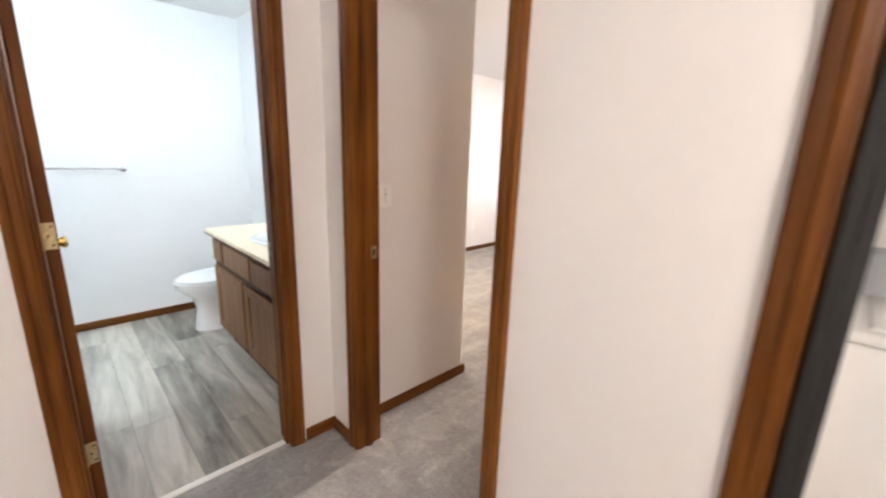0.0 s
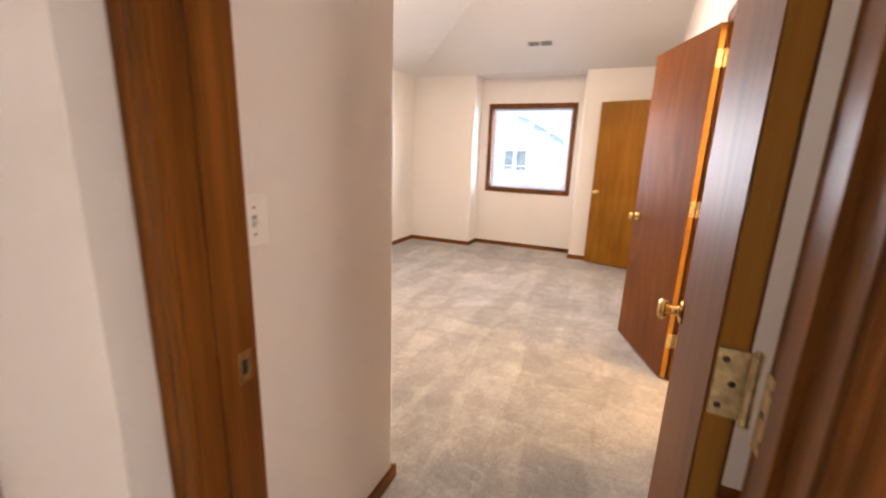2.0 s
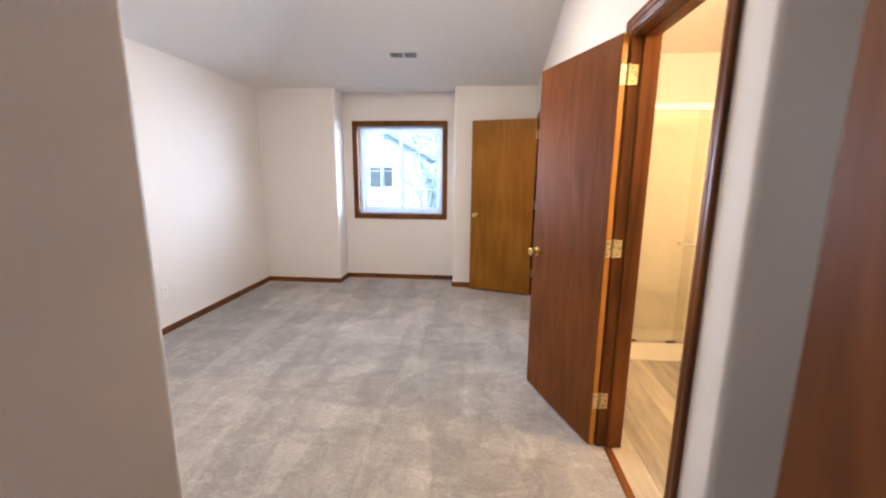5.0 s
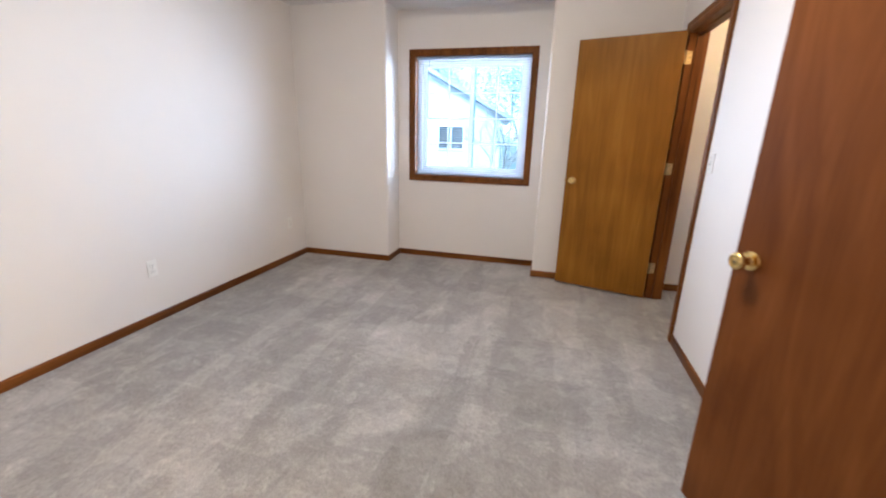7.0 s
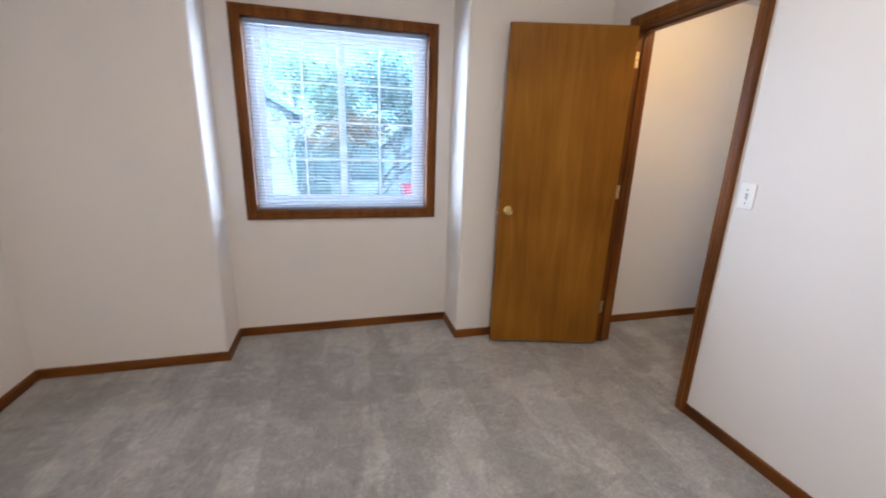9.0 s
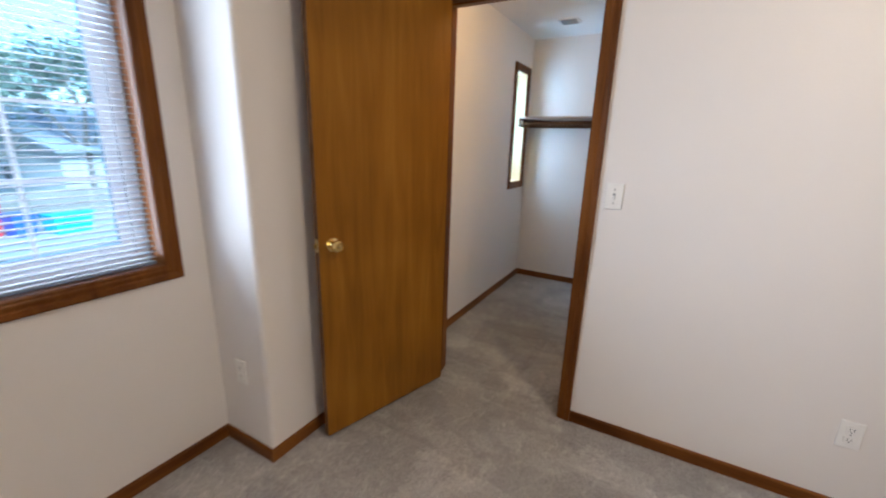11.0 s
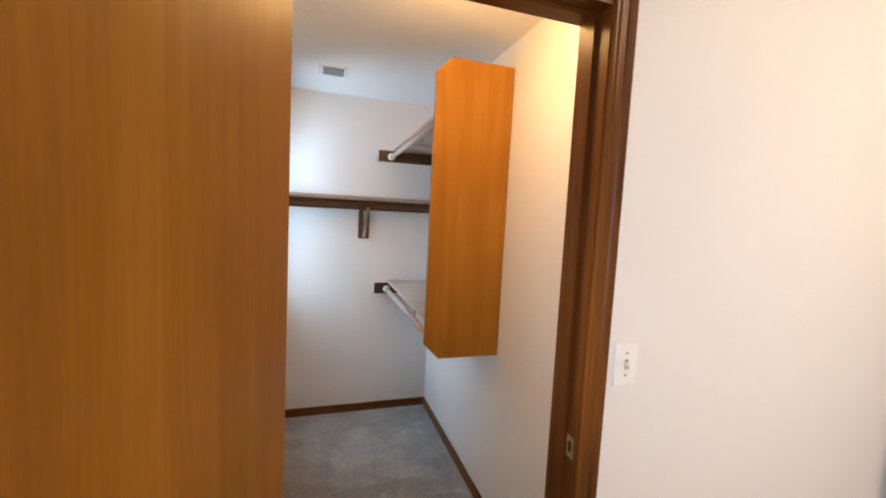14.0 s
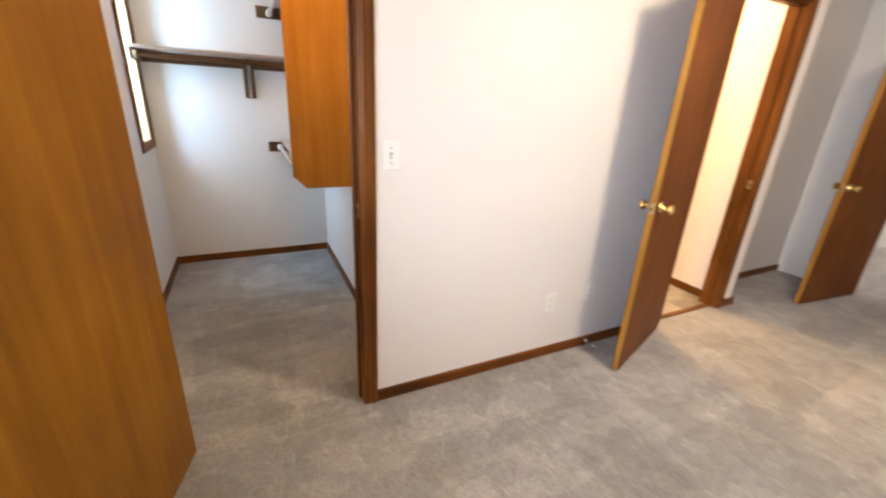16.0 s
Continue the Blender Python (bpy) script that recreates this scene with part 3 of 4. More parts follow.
door("door_1", -0.276, 1.16, 83.8, 0.725, LAUAN, "open reddish brown flush bedroom door with brass knob")
door("door_2", -1.378, 0.068, 183, 0.70, LAUAN, "open brown bathroom door swung into the bathroom", LAUAN, -1)
door("door_3", -0.018, 3.325, 110.5, 0.725, LAUAN, "open dark brown flush ensuite door with brass knobs")
# Closet leaf edge takes the dark timber to hold the shade it faces into.
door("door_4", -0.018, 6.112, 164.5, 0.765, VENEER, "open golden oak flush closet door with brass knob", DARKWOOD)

# ---- windows ----


def frame_bm(x0, x1, z0, z1, w, y0, y1):
    return boxes(((x0, y0, z0), (x0 + w, y1, z1)), ((x1 - w, y0, z0), (x1, y1, z1)), ((x0 + w, y0, z0), (x1 - w, y1, z0 + w)), ((x0 + w, y0, z1 - w), (x1 - w, y1, z1)))


def bedroom_window():
    cx = (WX0 + WX1) / 2
    root = thing("window_1", pose(cx, 6.72, WZ0), "sliding white vinyl window in a stained wood frame", "window", "", "structure")
    hw, h = (WX1 - WX0) / 2, WZ1 - WZ0
    part("window_casing", casing(lambda u, d, z: (u, -d, z), -hw + 0.012, hw - 0.012, h - 0.012, True, 0.012), TRIM, root, "stained brown picture-frame casing")
    part("window_liner", frame_bm(-hw, hw, 0, h, 0.014, -0.003, 0.085), TRIM, root, "stained wood reveal")
    part("window_frame", frame_bm(-hw + 0.014, hw - 0.014, 0.014, h - 0.014, 0.045, 0.085, 0.15), VINYL, root)
    for s, y in ((-1, 0.118), (1, 0.095)):
        x0, x1 = (-hw + 0.059, 0.025) if s < 0 else (-0.025, hw - 0.059)
        z0, z1 = 0.059, h - 0.059
        sash = part("sash", frame_bm(x0, x1, z0, z1, 0.042, y, y + 0.024), VINYL, root)
        gx0, gx1, gz0, gz1 = x0 + 0.042, x1 - 0.042, z0 + 0.042, z1 - 0.042
        pane = part("pane", boxes(((gx0, y + 0.010, gz0), (gx1, y + 0.014, gz1))), GLASS, sash)
        pane.visible_shadow = False
        part("muntin", boxes((((gx0 + gx1) / 2 - 0.006, y + 0.006, gz0), ((gx0 + gx1) / 2 + 0.006, y + 0.0095, gz1))), VINYL, sash)
        for k in (1, 2, 3):
            z = gz0 + (gz1 - gz0) * k / 4
            part("muntin", boxes(((gx0, y + 0.0025, z - 0.006), (gx1, y + 0.0058, z + 0.006))), VINYL, sash)
    part("latch", rbox((-0.012, 0.085, 0.50), (0.012, 0.095, 0.56), 0.002), VINYL, root)


bedroom_window()


def blind():
    x0, x1 = WX0 + 0.022, WX1 - 0.022
    root = thing("window_blind", pose((x0 + x1) / 2, 6.757, WZ0 + 0.014), "lowered pale vinyl mini blind with open slats", "blind")
    hw, h = (x1 - x0) / 2, WZ1 - WZ0 - 0.028
    part("headrail", rbox((-hw, -0.014, h - 0.028), (hw, 0.014, h - 0.002), 0.002), SLAT, root)
    part("bottom_rail", rbox((-hw, -0.011, 0.002), (hw, 0.011, 0.014), 0.003), SLAT, root)
    bm = bmesh.new()
    prof = [(-0.0125, 0.0), (-0.006, 0.0022), (0.0, 0.003), (0.006, 0.0022), (0.0125, 0.0)]
    a = [[bm.verts.new((sx * hw, d, z + t)) for d, z in prof] for sx in (-1, 1) for t in (0, 0.0006)]
    for i in range(4):
        bm.faces.new((a[0][i], a[0][i + 1], a[2][i + 1], a[2][i]))
        bm.faces.new((a[1][i], a[3][i], a[3][i + 1], a[1][i + 1]))
    for i in (0, 4):
        bm.faces.new((a[0][i], a[2][i], a[3][i], a[1][i]))
    first = part("slat", bm, SLAT, root)
    n = 52
    tilt = radians(4)
    for i in range(n):
        ob = first if i == 0 else new("slat", first.data)
        ob.parent = root
        ob.location = (0, 0, 0.028 + (h - 0.075) * i / (n - 1))
        ob.rotation_euler = (tilt + random.uniform(-0.02, 0.02), 0, 0)
    for x in (-hw * 0.72, 0.0, hw * 0.72):
        for y in (-0.0135, 0.0135):
            part("ladder_cord", boxes(((x - 0.0006, y - 0.0006, 0.01), (x + 0.0006, y + 0.0006, h - 0.02))), SLAT, root)
    part("tilt_wand", lathe([(0.003, h - 0.62), (0.0035, h - 0.6), (0.003, h - 0.03)], 8, "z", (-hw + 0.13, -0.02, 0)), GREY, root)
    part("cord_cleat", boxes(((-0.24, -0.03, -0.004), (-0.18, -0.022, 0.0))), PLATE, root)


blind()


def closet_window():
    cx = (CX0 + CX1) / 2
    root = thing("window_2", pose(cx, 6.395, CZ0), "narrow closet window with pale reveal and brown casing", "window", "", "structure")
    hw, h = (CX1 - CX0) / 2, CZ1 - CZ0
    part("window_casing", casing(lambda u, d, z: (u, -d, z), -hw + 0.008, hw - 0.008, h - 0.008, True, 0.008), TRIM, root)
    part("window_liner", frame_bm(-hw, hw, 0, h, 0.012, -0.002, 0.15), LINER, root, "pale timber reveal")
    part("window_frame", frame_bm(-hw + 0.012, hw - 0.012, 0.012, h - 0.012, 0.025, 0.15, 0.19), VINYL, root)
    pane = part("pane", boxes(((-hw + 0.037, 0.166, 0.037), (hw - 0.037, 0.17, h - 0.037))), GLASS, root)
    pane.visible_shadow = False


closet_window()

# ---- bedroom things ----


def ceiling_lamp():
    m = Matrix.Translation((-1.385, 3.955, 3.075)) @ pose(0, 0, 0, 0, -16.5, 0)
    root = thing("ceiling_lamp", m, "round flush ceiling lamp with lit glass dome", "lamp")
    part("rim", lathe([(0.10, 0.0), (0.185, -0.002), (0.193, -0.008), (0.190, -0.020), (0.180, -0.026), (0.168, -0.025)], 48), CHROME, root, "brushed metal rim", True)
    part("dome", lathe([(0.168, -0.022)] + [(0.168 * math.cos(radians(a)), -0.022 - 0.105 * math.sin(radians(a))) for a in range(6, 90, 7)], 48), DOME, root, "glowing frosted glass dome", True)


ceiling_lamp()


def smoke_detector():
    m = Matrix.Translation((-0.235, 3.27, 3.231)) @ pose(0, 0, 0, 0, 14.5, 0)
    root = thing("smoke_detector", m, "round white smoke detector on the sloped ceiling", "smoke detector")
    part("base_ring", lathe([(0.07, 0.0), (0.07, -0.012), (0.066, -0.014)], 32), PLATE, root)
    part("cover", lathe([(0.064, -0.014), (0.062, -0.03), (0.05, -0.038), (0.02, -0.041)], 32), WHITE, root, "", True)
    part("test_button", lathe([(0.012, -0.039), (0.011, -0.044)], 16, "z", (0.025, 0, 0)), PLATE, root)


smoke_detector()


def vent(name, m, w, d, groups, label):
    root = thing(name, m, label, "vent")
    part("frame", rbox((-w / 2, -d / 2, -0.008), (w / 2, d / 2, 0.0), 0.003), WHITE, root)
    part("dark_throat", boxes(*[((-w / 2 + 0.025 + g * (w - 0.03) / groups, -d / 2 + 0.02, -0.0095), (-w / 2 + 0.005 + (g + 1) * (w - 0.03) / groups, d / 2 - 0.02, -0.0085)) for g in range(groups)]), DARKMETAL, root)
    n = max(4, int((d - 0.05) / 0.016))
    for g in range(groups):
        for i in range(n):
            y = -d / 2 + 0.026 + (d - 0.052) * i / (n - 1)
            x0, x1 = -w / 2 + 0.025 + g * (w - 0.03) / groups, -w / 2 + 0.005 + (g + 1) * (w - 0.03) / groups
            a = boxes(((x0, -0.0008, -0.006), (x1, 0.0008, 0.001)))
            # White metal slats of the shaded bank are coloured grey.
            s = part("slat", a, WHITE if g == 0 and groups > 1 else GREY, root)
            s.location = (0, y, -0.012)
            s.rotation_euler = (radians(50 if g else -50), 0, 0)
    return root


vent("ceiling_vent", Matrix.Translation((-1.49, 5.74, 2.643)) @ pose(0, 0, 0, -16.1, 0, 0), 0.32, 0.12, 2, "white two-way metal ceiling vent on the slope")
vent("closet_vent", pose(1.74, 5.95, 2.36, 0, 0, 90), 0.17, 0.15, 1, "white metal ceiling vent in the closet")


def outlet(m, label="ivory duplex wall outlet near the baseboard"):
    root = thing("wall_outlet", m, label, "outlet", "wall outlets")
    part("cover_plate", rbox((-0.036, -0.006, -0.058), (0.036, 0, 0.058), 0.003), PLATE, root)
    for z in (-0.021, 0.021):
        r = part("receptacle", rbox((-0.017, -0.008, z - 0.014), (0.017, -0.005, z + 0.014), 0.003), PLATE, root)
        for x in (-0.006, 0.006):
            part("slot", boxes(((x - 0.001, -0.0085, z - 0.003), (x + 0.001, -0.0079, z + 0.007))), BLACK, r)
        part("slot", lathe([(0.0025, -0.0085), (0.0025, -0.0079)], 8, "y", (0, 0, z - 0.009)), BLACK, r)
    part("screw", lathe([(0.003, -0.0068), (0.003, -0.006)], 8, "y"), CHROME, root)
    return root


o = outlet(pose(0, 4.285, 0.32, 0, 0, -90))
for m in (pose(0, 3.99, 0.34, 0, 0, -90), pose(-3.49, 4.575, 0.345, 0, 0, 90), pose(-3.49, 6.12, 0.36, 0, 0, 90), pose(-0.985, 6.56, 0.36, 0, 0, -90)):
    copy_thing(o, m)


def switch(m, label):
    root = thing("light_switch", m, label, "switch", "light switches")
    part("cover_plate", rbox((-0.037, -0.006, -0.058), (0.037, 0, 0.058), 0.003), PLATE, root)
    part("toggle_slot", boxes(((-0.006, -0.0068, -0.013), (0.006, -0.006, 0.013))), GREY, root)
    t = part("toggle", rbox((-0.0045, -0.018, -0.006), (0.0045, -0.004, 0.006), 0.0015), PLATE, root)
    t.rotation_euler = (radians(22), 0, 0)
    for z in (-0.03, 0.03):
        part("screw", lathe([(0.003, -0.0068), (0.003, -0.006)], 8, "y", (0, 0, z)), DARKMETAL, root)
    return root


s = switch(pose(0, 5.243, 1.155, 0, 0, -90), "ivory toggle light switch beside the closet doorway")
s2 = copy_thing(s, pose(-1.175, 1.272, 1.155, 0, 0, 90))
s2["label"] = "ivory toggle light switch inside the bedroom entry"


def doorstop():
    root = thing("door_stop", pose(-0.012, 3.95, -0.007), "white spring door stop on the baseboard", "door stop")
    part("mount", lathe([(0.011, 0.0), (0.011, -0.005)], 14, "x"), PLATE, root)
    bm = bmesh.new()
    for i in range(9):
        lathe([(0.0055, -0.006 - i * 0.006), (0.007, -0.009 - i * 0.006), (0.0055, -0.0119 - i * 0.006)], 10, "x", (0, 0, 0), bm)
    part("spring", bm, CHROME, root)
    part("rubber_tip", lathe([(0.008, -0.06), (0.009, -0.066), (0.006, -0.074)], 14, "x"), WHITE, root)


doorstop()

# ---- closet things ----


def chamfered_panel(bm, x0, x1, y0, y1, z0, z1, c):
    pts = [(y0, z0), (y1 - c, z0), (y1, z0 + c), (y1, z1 - c), (y1 - c, z1), (y0, z1)]
    a = [bm.verts.new((x0, y, z)) for y, z in pts]
    b = [bm.verts.new((x1, y, z)) for y, z in pts]
    bm.faces.new(a)
    bm.faces.new(b[::-1])
    for i in range(6):
        bm.faces.new((a[i], a[(i + 1) % 6], b[(i + 1) % 6], b[i]))


def side_shelves():
    root = thing("closet_shelf_unit", pose(0.955, 5.145, 0.836), "orange-brown hanging panel carrying two closet shelves", "shelf unit")
    bm = bmesh.new()
    chamfered_panel(bm, -0.010, 0.010, 0.001, 0.385, 0.0, 1.402, 0.072)
    part("end_panel", bm, PANEL, root, "orange-brown veneered panel with clipped corners")
    for z in (0.145, 1.155):
        sh = part("shelf", rbox((0.010, 0.001, z), (1.28, 0.345, z + 0.019), 0.002), SHELF, root)
        part("cleat", boxes(((1.262, 0.01, z - 0.082), (1.28, 0.445, z - 0.001))), DARKWOOD, sh, "dark timber cleat")
        part("back_cleat", boxes(((0.011, 0.001, z - 0.070), (1.26, 0.019, z - 0.001))), DARKWOOD, sh)
        rod = part("rod", lathe([(0.016, 0.010), (0.016, 1.262)], 20, "x", (0, 0.352, z - 0.046)), SHELF, sh, "wooden hanging rod", True)
        part("rod_socket", lathe([(0.026, 1.2615), (0.027, 1.256), (0.020, 1.250)], 20, "x", (0, 0.352, z - 0.046)), PLATE, sh)
        for x in (0.42, 0.85):
            hk = bmesh.new()
            box(hk, (x - 0.006, 0.02, z - 0.012), (x + 0.006, 0.34, z - 0.001))
            box(hk, (x - 0.006, 0.325, z - 0.07), (x + 0.006, 0.334, z - 0.012))
            part("bracket", hk, CHROME, sh)


side_shelves()


def back_shelf():
    root = thing("closet_shelf", pose(2.235, 5.77, 1.535), "brown closet shelf with hanging rod on the end wall", "shelf")
    part("board", rbox((-0.305, -0.624, 0.072), (-0.001, 0.622, 0.091), 0.002), SHELF, root)
    part("cleat", boxes(((-0.019, -0.624, 0.0), (-0.001, 0.622, 0.071))), DARKWOOD, root)
    for y in (-0.624, 0.604):
        part("side_cleat", boxes(((-0.29, y, 0.0), (-0.02, y + 0.018, 0.071))), DARKWOOD, root)
    part("rod", lathe([(0.016, -0.604), (0.016, 0.604)], 20, "y", (-0.262, 0, 0.033)), DARKWOOD, root, "dark hanging rod", True)
    for y in (-0.6, 0.595):
        part("rod_socket", lathe([(0.026, y - 0.005), (0.026, y + 0.005)], 20, "y", (-0.262, 0, 0.033)), PLATE, root)
    br = part("bracket", boxes(((-0.019, -0.125, -0.215), (-0.001, -0.045, -0.001))), DARKWOOD, root, "dark bracket board with metal arm")
    bm = bmesh.new()
    p0, p1 = Vector((-0.022, -0.085, -0.195)), Vector((-0.25, -0.085, 0.03))
    side, up = Vector((0, 0.011, 0)), (p1 - p0).cross(Vector((0, 1, 0))).normalized() * 0.004
    ring = [[bm.verts.new(p + sx * side + sz * up) for sx, sz in ((-1, -1), (1, -1), (1, 1), (-1, 1))] for p in (p0, p1)]
    for i in range(4):
        bm.faces.new((ring[0][i], ring[0][(i + 1) % 4], ring[1][(i + 1) % 4], ring[1][i]))
    bm.faces.new(ring[0])
    bm.faces.new(ring[1][::-1])
    box(bm, (-0.0225, -0.096, -0.205), (-0.0192, -0.074, -0.01))
    box(bm, (-0.29, -0.096, 0.062), (-0.02, -0.074, 0.0715))
    part("metal_arm", bm, CHROME, br)


back_shelf()


def flush_lamp(x, y, z, name, label, m, r=0.13):
    root = thing(name, pose(x, y, z), label, "lamp")
    part("rim", lathe([(r * 0.6, 0.0), (r * 1.12, -0.002), (r * 1.15, -0.02), (r, -0.026)], 32), CHROME, root, "", True)
    part("dome", lathe([(r, -0.024), (r * 0.92, -0.05), (r * 0.7, -0.07), (r * 0.35, -0.082), (0.02, -0.085)], 32), m, root, "", True)


flush_lamp(0.42, 5.62, 2.36, "closet_lamp", "small round lit closet ceiling lamp", DOME, 0.10)
flush_lamp(1.7, -0.2, LOW, "hall_lamp", "round lit hallway ceiling lamp", DOME, 0.14)
flush_lamp(0.95, 3.06, LOW, "ensuite_lamp", "round lit ensuite ceiling lamp", DOME, 0.13)
flush_lamp(-2.2, -0.55, LOW, "bath_lamp", "round lit bathroom ceiling lamp", GLOBE, 0.13)

# ---- bathroom off the hallway ----


def vanity():
    x0, x1, y0, y1 = -2.60, -1.385, 0.865, 1.42
    root = thing("vanity_cabinet", pose(x0, y0, 0), "oak vanity cabinet with framed doors and drawers", "vanity")
    w, d = x1 - x0, y1 - y0
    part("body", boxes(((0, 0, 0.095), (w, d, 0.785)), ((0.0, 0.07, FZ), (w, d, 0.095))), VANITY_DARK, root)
    cols = ((0.02, 0.20), (0.235, 0.70), (0.735, w - 0.03))
    for a, b in cols:
        part("drawer_front", rbox((a, -0.018, 0.615), (b, 0.0, 0.755), 0.004), VANITY, root)
    for a, b in ((0.03, 0.545), (0.60, w - 0.03)):
        f = boxes(((a, -0.019, 0.13), (a + 0.055, 0, 0.575)), ((b - 0.055, -0.019, 0.13), (b, 0, 0.575)), ((a + 0.055, -0.019, 0.13), (b - 0.055, 0, 0.185)), ((a + 0.055, -0.019, 0.52), (b - 0.055, 0, 0.575)))
        dr = part("cabinet_door", f, VANITY, root)
        part("door_panel", boxes(((a + 0.055, -0.009, 0.185), (b - 0.055, -0.001, 0.52))), VANITY, dr)
    top = thing("countertop", pose(x0, y0, 0.787), "almond laminate vanity top with oval sink hole", "worktop")
    part("slab", rbox((-0.03, -0.045, 0), (w, d, 0.035), 0.006), LAMINATE, top)
    part("backsplash", rbox((-0.03, d - 0.018, 0.035), (w, d, 0.125), 0.004), LAMINATE, top)
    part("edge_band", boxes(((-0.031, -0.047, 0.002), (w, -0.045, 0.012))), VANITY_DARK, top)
    sink = thing("sink", pose(x0 + 0.62, y0 + 0.25, 0.822), "white oval drop-in sink in the vanity top", "sink")
    bm = bmesh.new()
    n = 36
    prof = [(0.245, 0.20, 0.0), (0.25, 0.205, 0.008), (0.235, 0.19, 0.014), (0.215, 0.17, 0.010), (0.20, 0.155, 0.006), (0.12, 0.09, 0.0035), (0.02, 0.02, 0.003)]
    loft([[(rx * math.cos(2 * math.pi * i / n), ry * math.sin(2 * math.pi * i / n), z) for i in range(n)] for rx, ry, z in prof], bm)
    part("basin", bm, PORCELAIN, sink, "", True)
    fa = part("faucet", boxes(((-0.08, 0.16, 0.008), (0.08, 0.20, 0.022))), CHROME, sink)
    part("spout", lathe([(0.012, 0.02), (0.011, 0.10), (0.006, 0.11)], 16, "z", (0, 0.18, 0)), CHROME, fa)
    for x in (-0.06, 0.06):
        part("handle", lathe([(0.016, 0.022), (0.02, 0.045), (0.012, 0.06)], 12, "z", (x, 0.18, 0)), CHROME, fa)


vanity()


def toilet(m, label):
    # faces -y in its own space, tank at the back
    root = thing("toilet", m, label, "toilet")
    secs = [egg(0, -0.45, 0.11, 0.19, 0.0), egg(0, -0.45, 0.105, 0.18, 0.05), egg(0, -0.44, 0.10, 0.175, 0.17), egg(0, -0.40, 0.145, 0.24, 0.26), egg(0, -0.44, 0.185, 0.295, 0.345), egg(0, -0.44, 0.19, 0.30, 0.385)]
    part("bowl", loft(secs), PORCELAIN, root, "", True)
    part("neck", rbox((-0.10, -0.40, 0.0), (0.10, -0.08, 0.36), 0.02, 3), PORCELAIN, root, "", True)
    part("seat", loft([egg(0, -0.44, 0.19, 0.305, 0.387), egg(0, -0.44, 0.195, 0.31, 0.395), egg(0, -0.44, 0.19, 0.305, 0.405)]), WHITE, root, "", True)
    part("lid", loft([egg(0, -0.435, 0.188, 0.302, 0.408), egg(0, -0.435, 0.193, 0.306, 0.418), egg(0, -0.435, 0.183, 0.29, 0.430)]), WHITE, root, "", True)
    tank = part("tank", rbox((-0.22, -0.20, 0.37), (0.22, -0.01, 0.72), 0.02, 3), PORCELAIN, root, "", True)
    part("tank_lid", rbox((-0.23, -0.21, 0.72), (0.23, -0.005, 0.755), 0.012, 3), PORCELAIN, root, "", True)
    part("flush_lever", rbox((-0.19, -0.215, 0.65), (-0.12, -0.20, 0.665), 0.003), CHROME, tank)
    return root


toilet(pose(-2.99, 1.41, FZ), "white porcelain toilet with closed lid beside the vanity")
toilet(pose(1.71, 3.93, FZ, 0, 0, -90), "white porcelain toilet in the ensuite")


def towel_bar():
    root = thing("towel_bar", pose(-3.5, 0.25, 1.185), "chrome towel bar on the white bathroom wall", "towel bar")
    part("rail", lathe([(0.008, -0.27), (0.008, 0.27)], 16, "y", (0.055, 0, 0)), CHROME, root, "", True)
    for y in (-0.27, 0.27):
        part("post", lathe([(0.026, 0.0005), (0.026, 0.008), (0.014, 0.014), (0.011, 0.045), (0.017, 0.05), (0.017, 0.066), (0.008, 0.07)], 20, "x", (0, y, 0)), CHROME, root, "", True)


towel_bar()


def vanity_light():
    root = thing("vanity_light", pose(-2.0, 1.425, 2.12), "lit chrome vanity light bar with glass globes", "lamp")
    part("backplate", rbox((-0.3, -0.03, -0.05), (0.3, -0.001, 0.05), 0.006), CHROME, root)
    for x in (-0.2, 0.0, 0.2):
        part("globe", lathe([(0.02, -0.0), (0.045, -0.02), (0.055, -0.05), (0.045, -0.08), (0.02, -0.1)], 20, "z", (x, -0.08, -0.0)), GLOBE, root, "", True)
        part("socket", lathe([(0.02, -0.082), (0.02, -0.03)], 14, "y", (x, 0, -0.005)), CHROME, root)


vanity_light()

# ---- ensuite ----


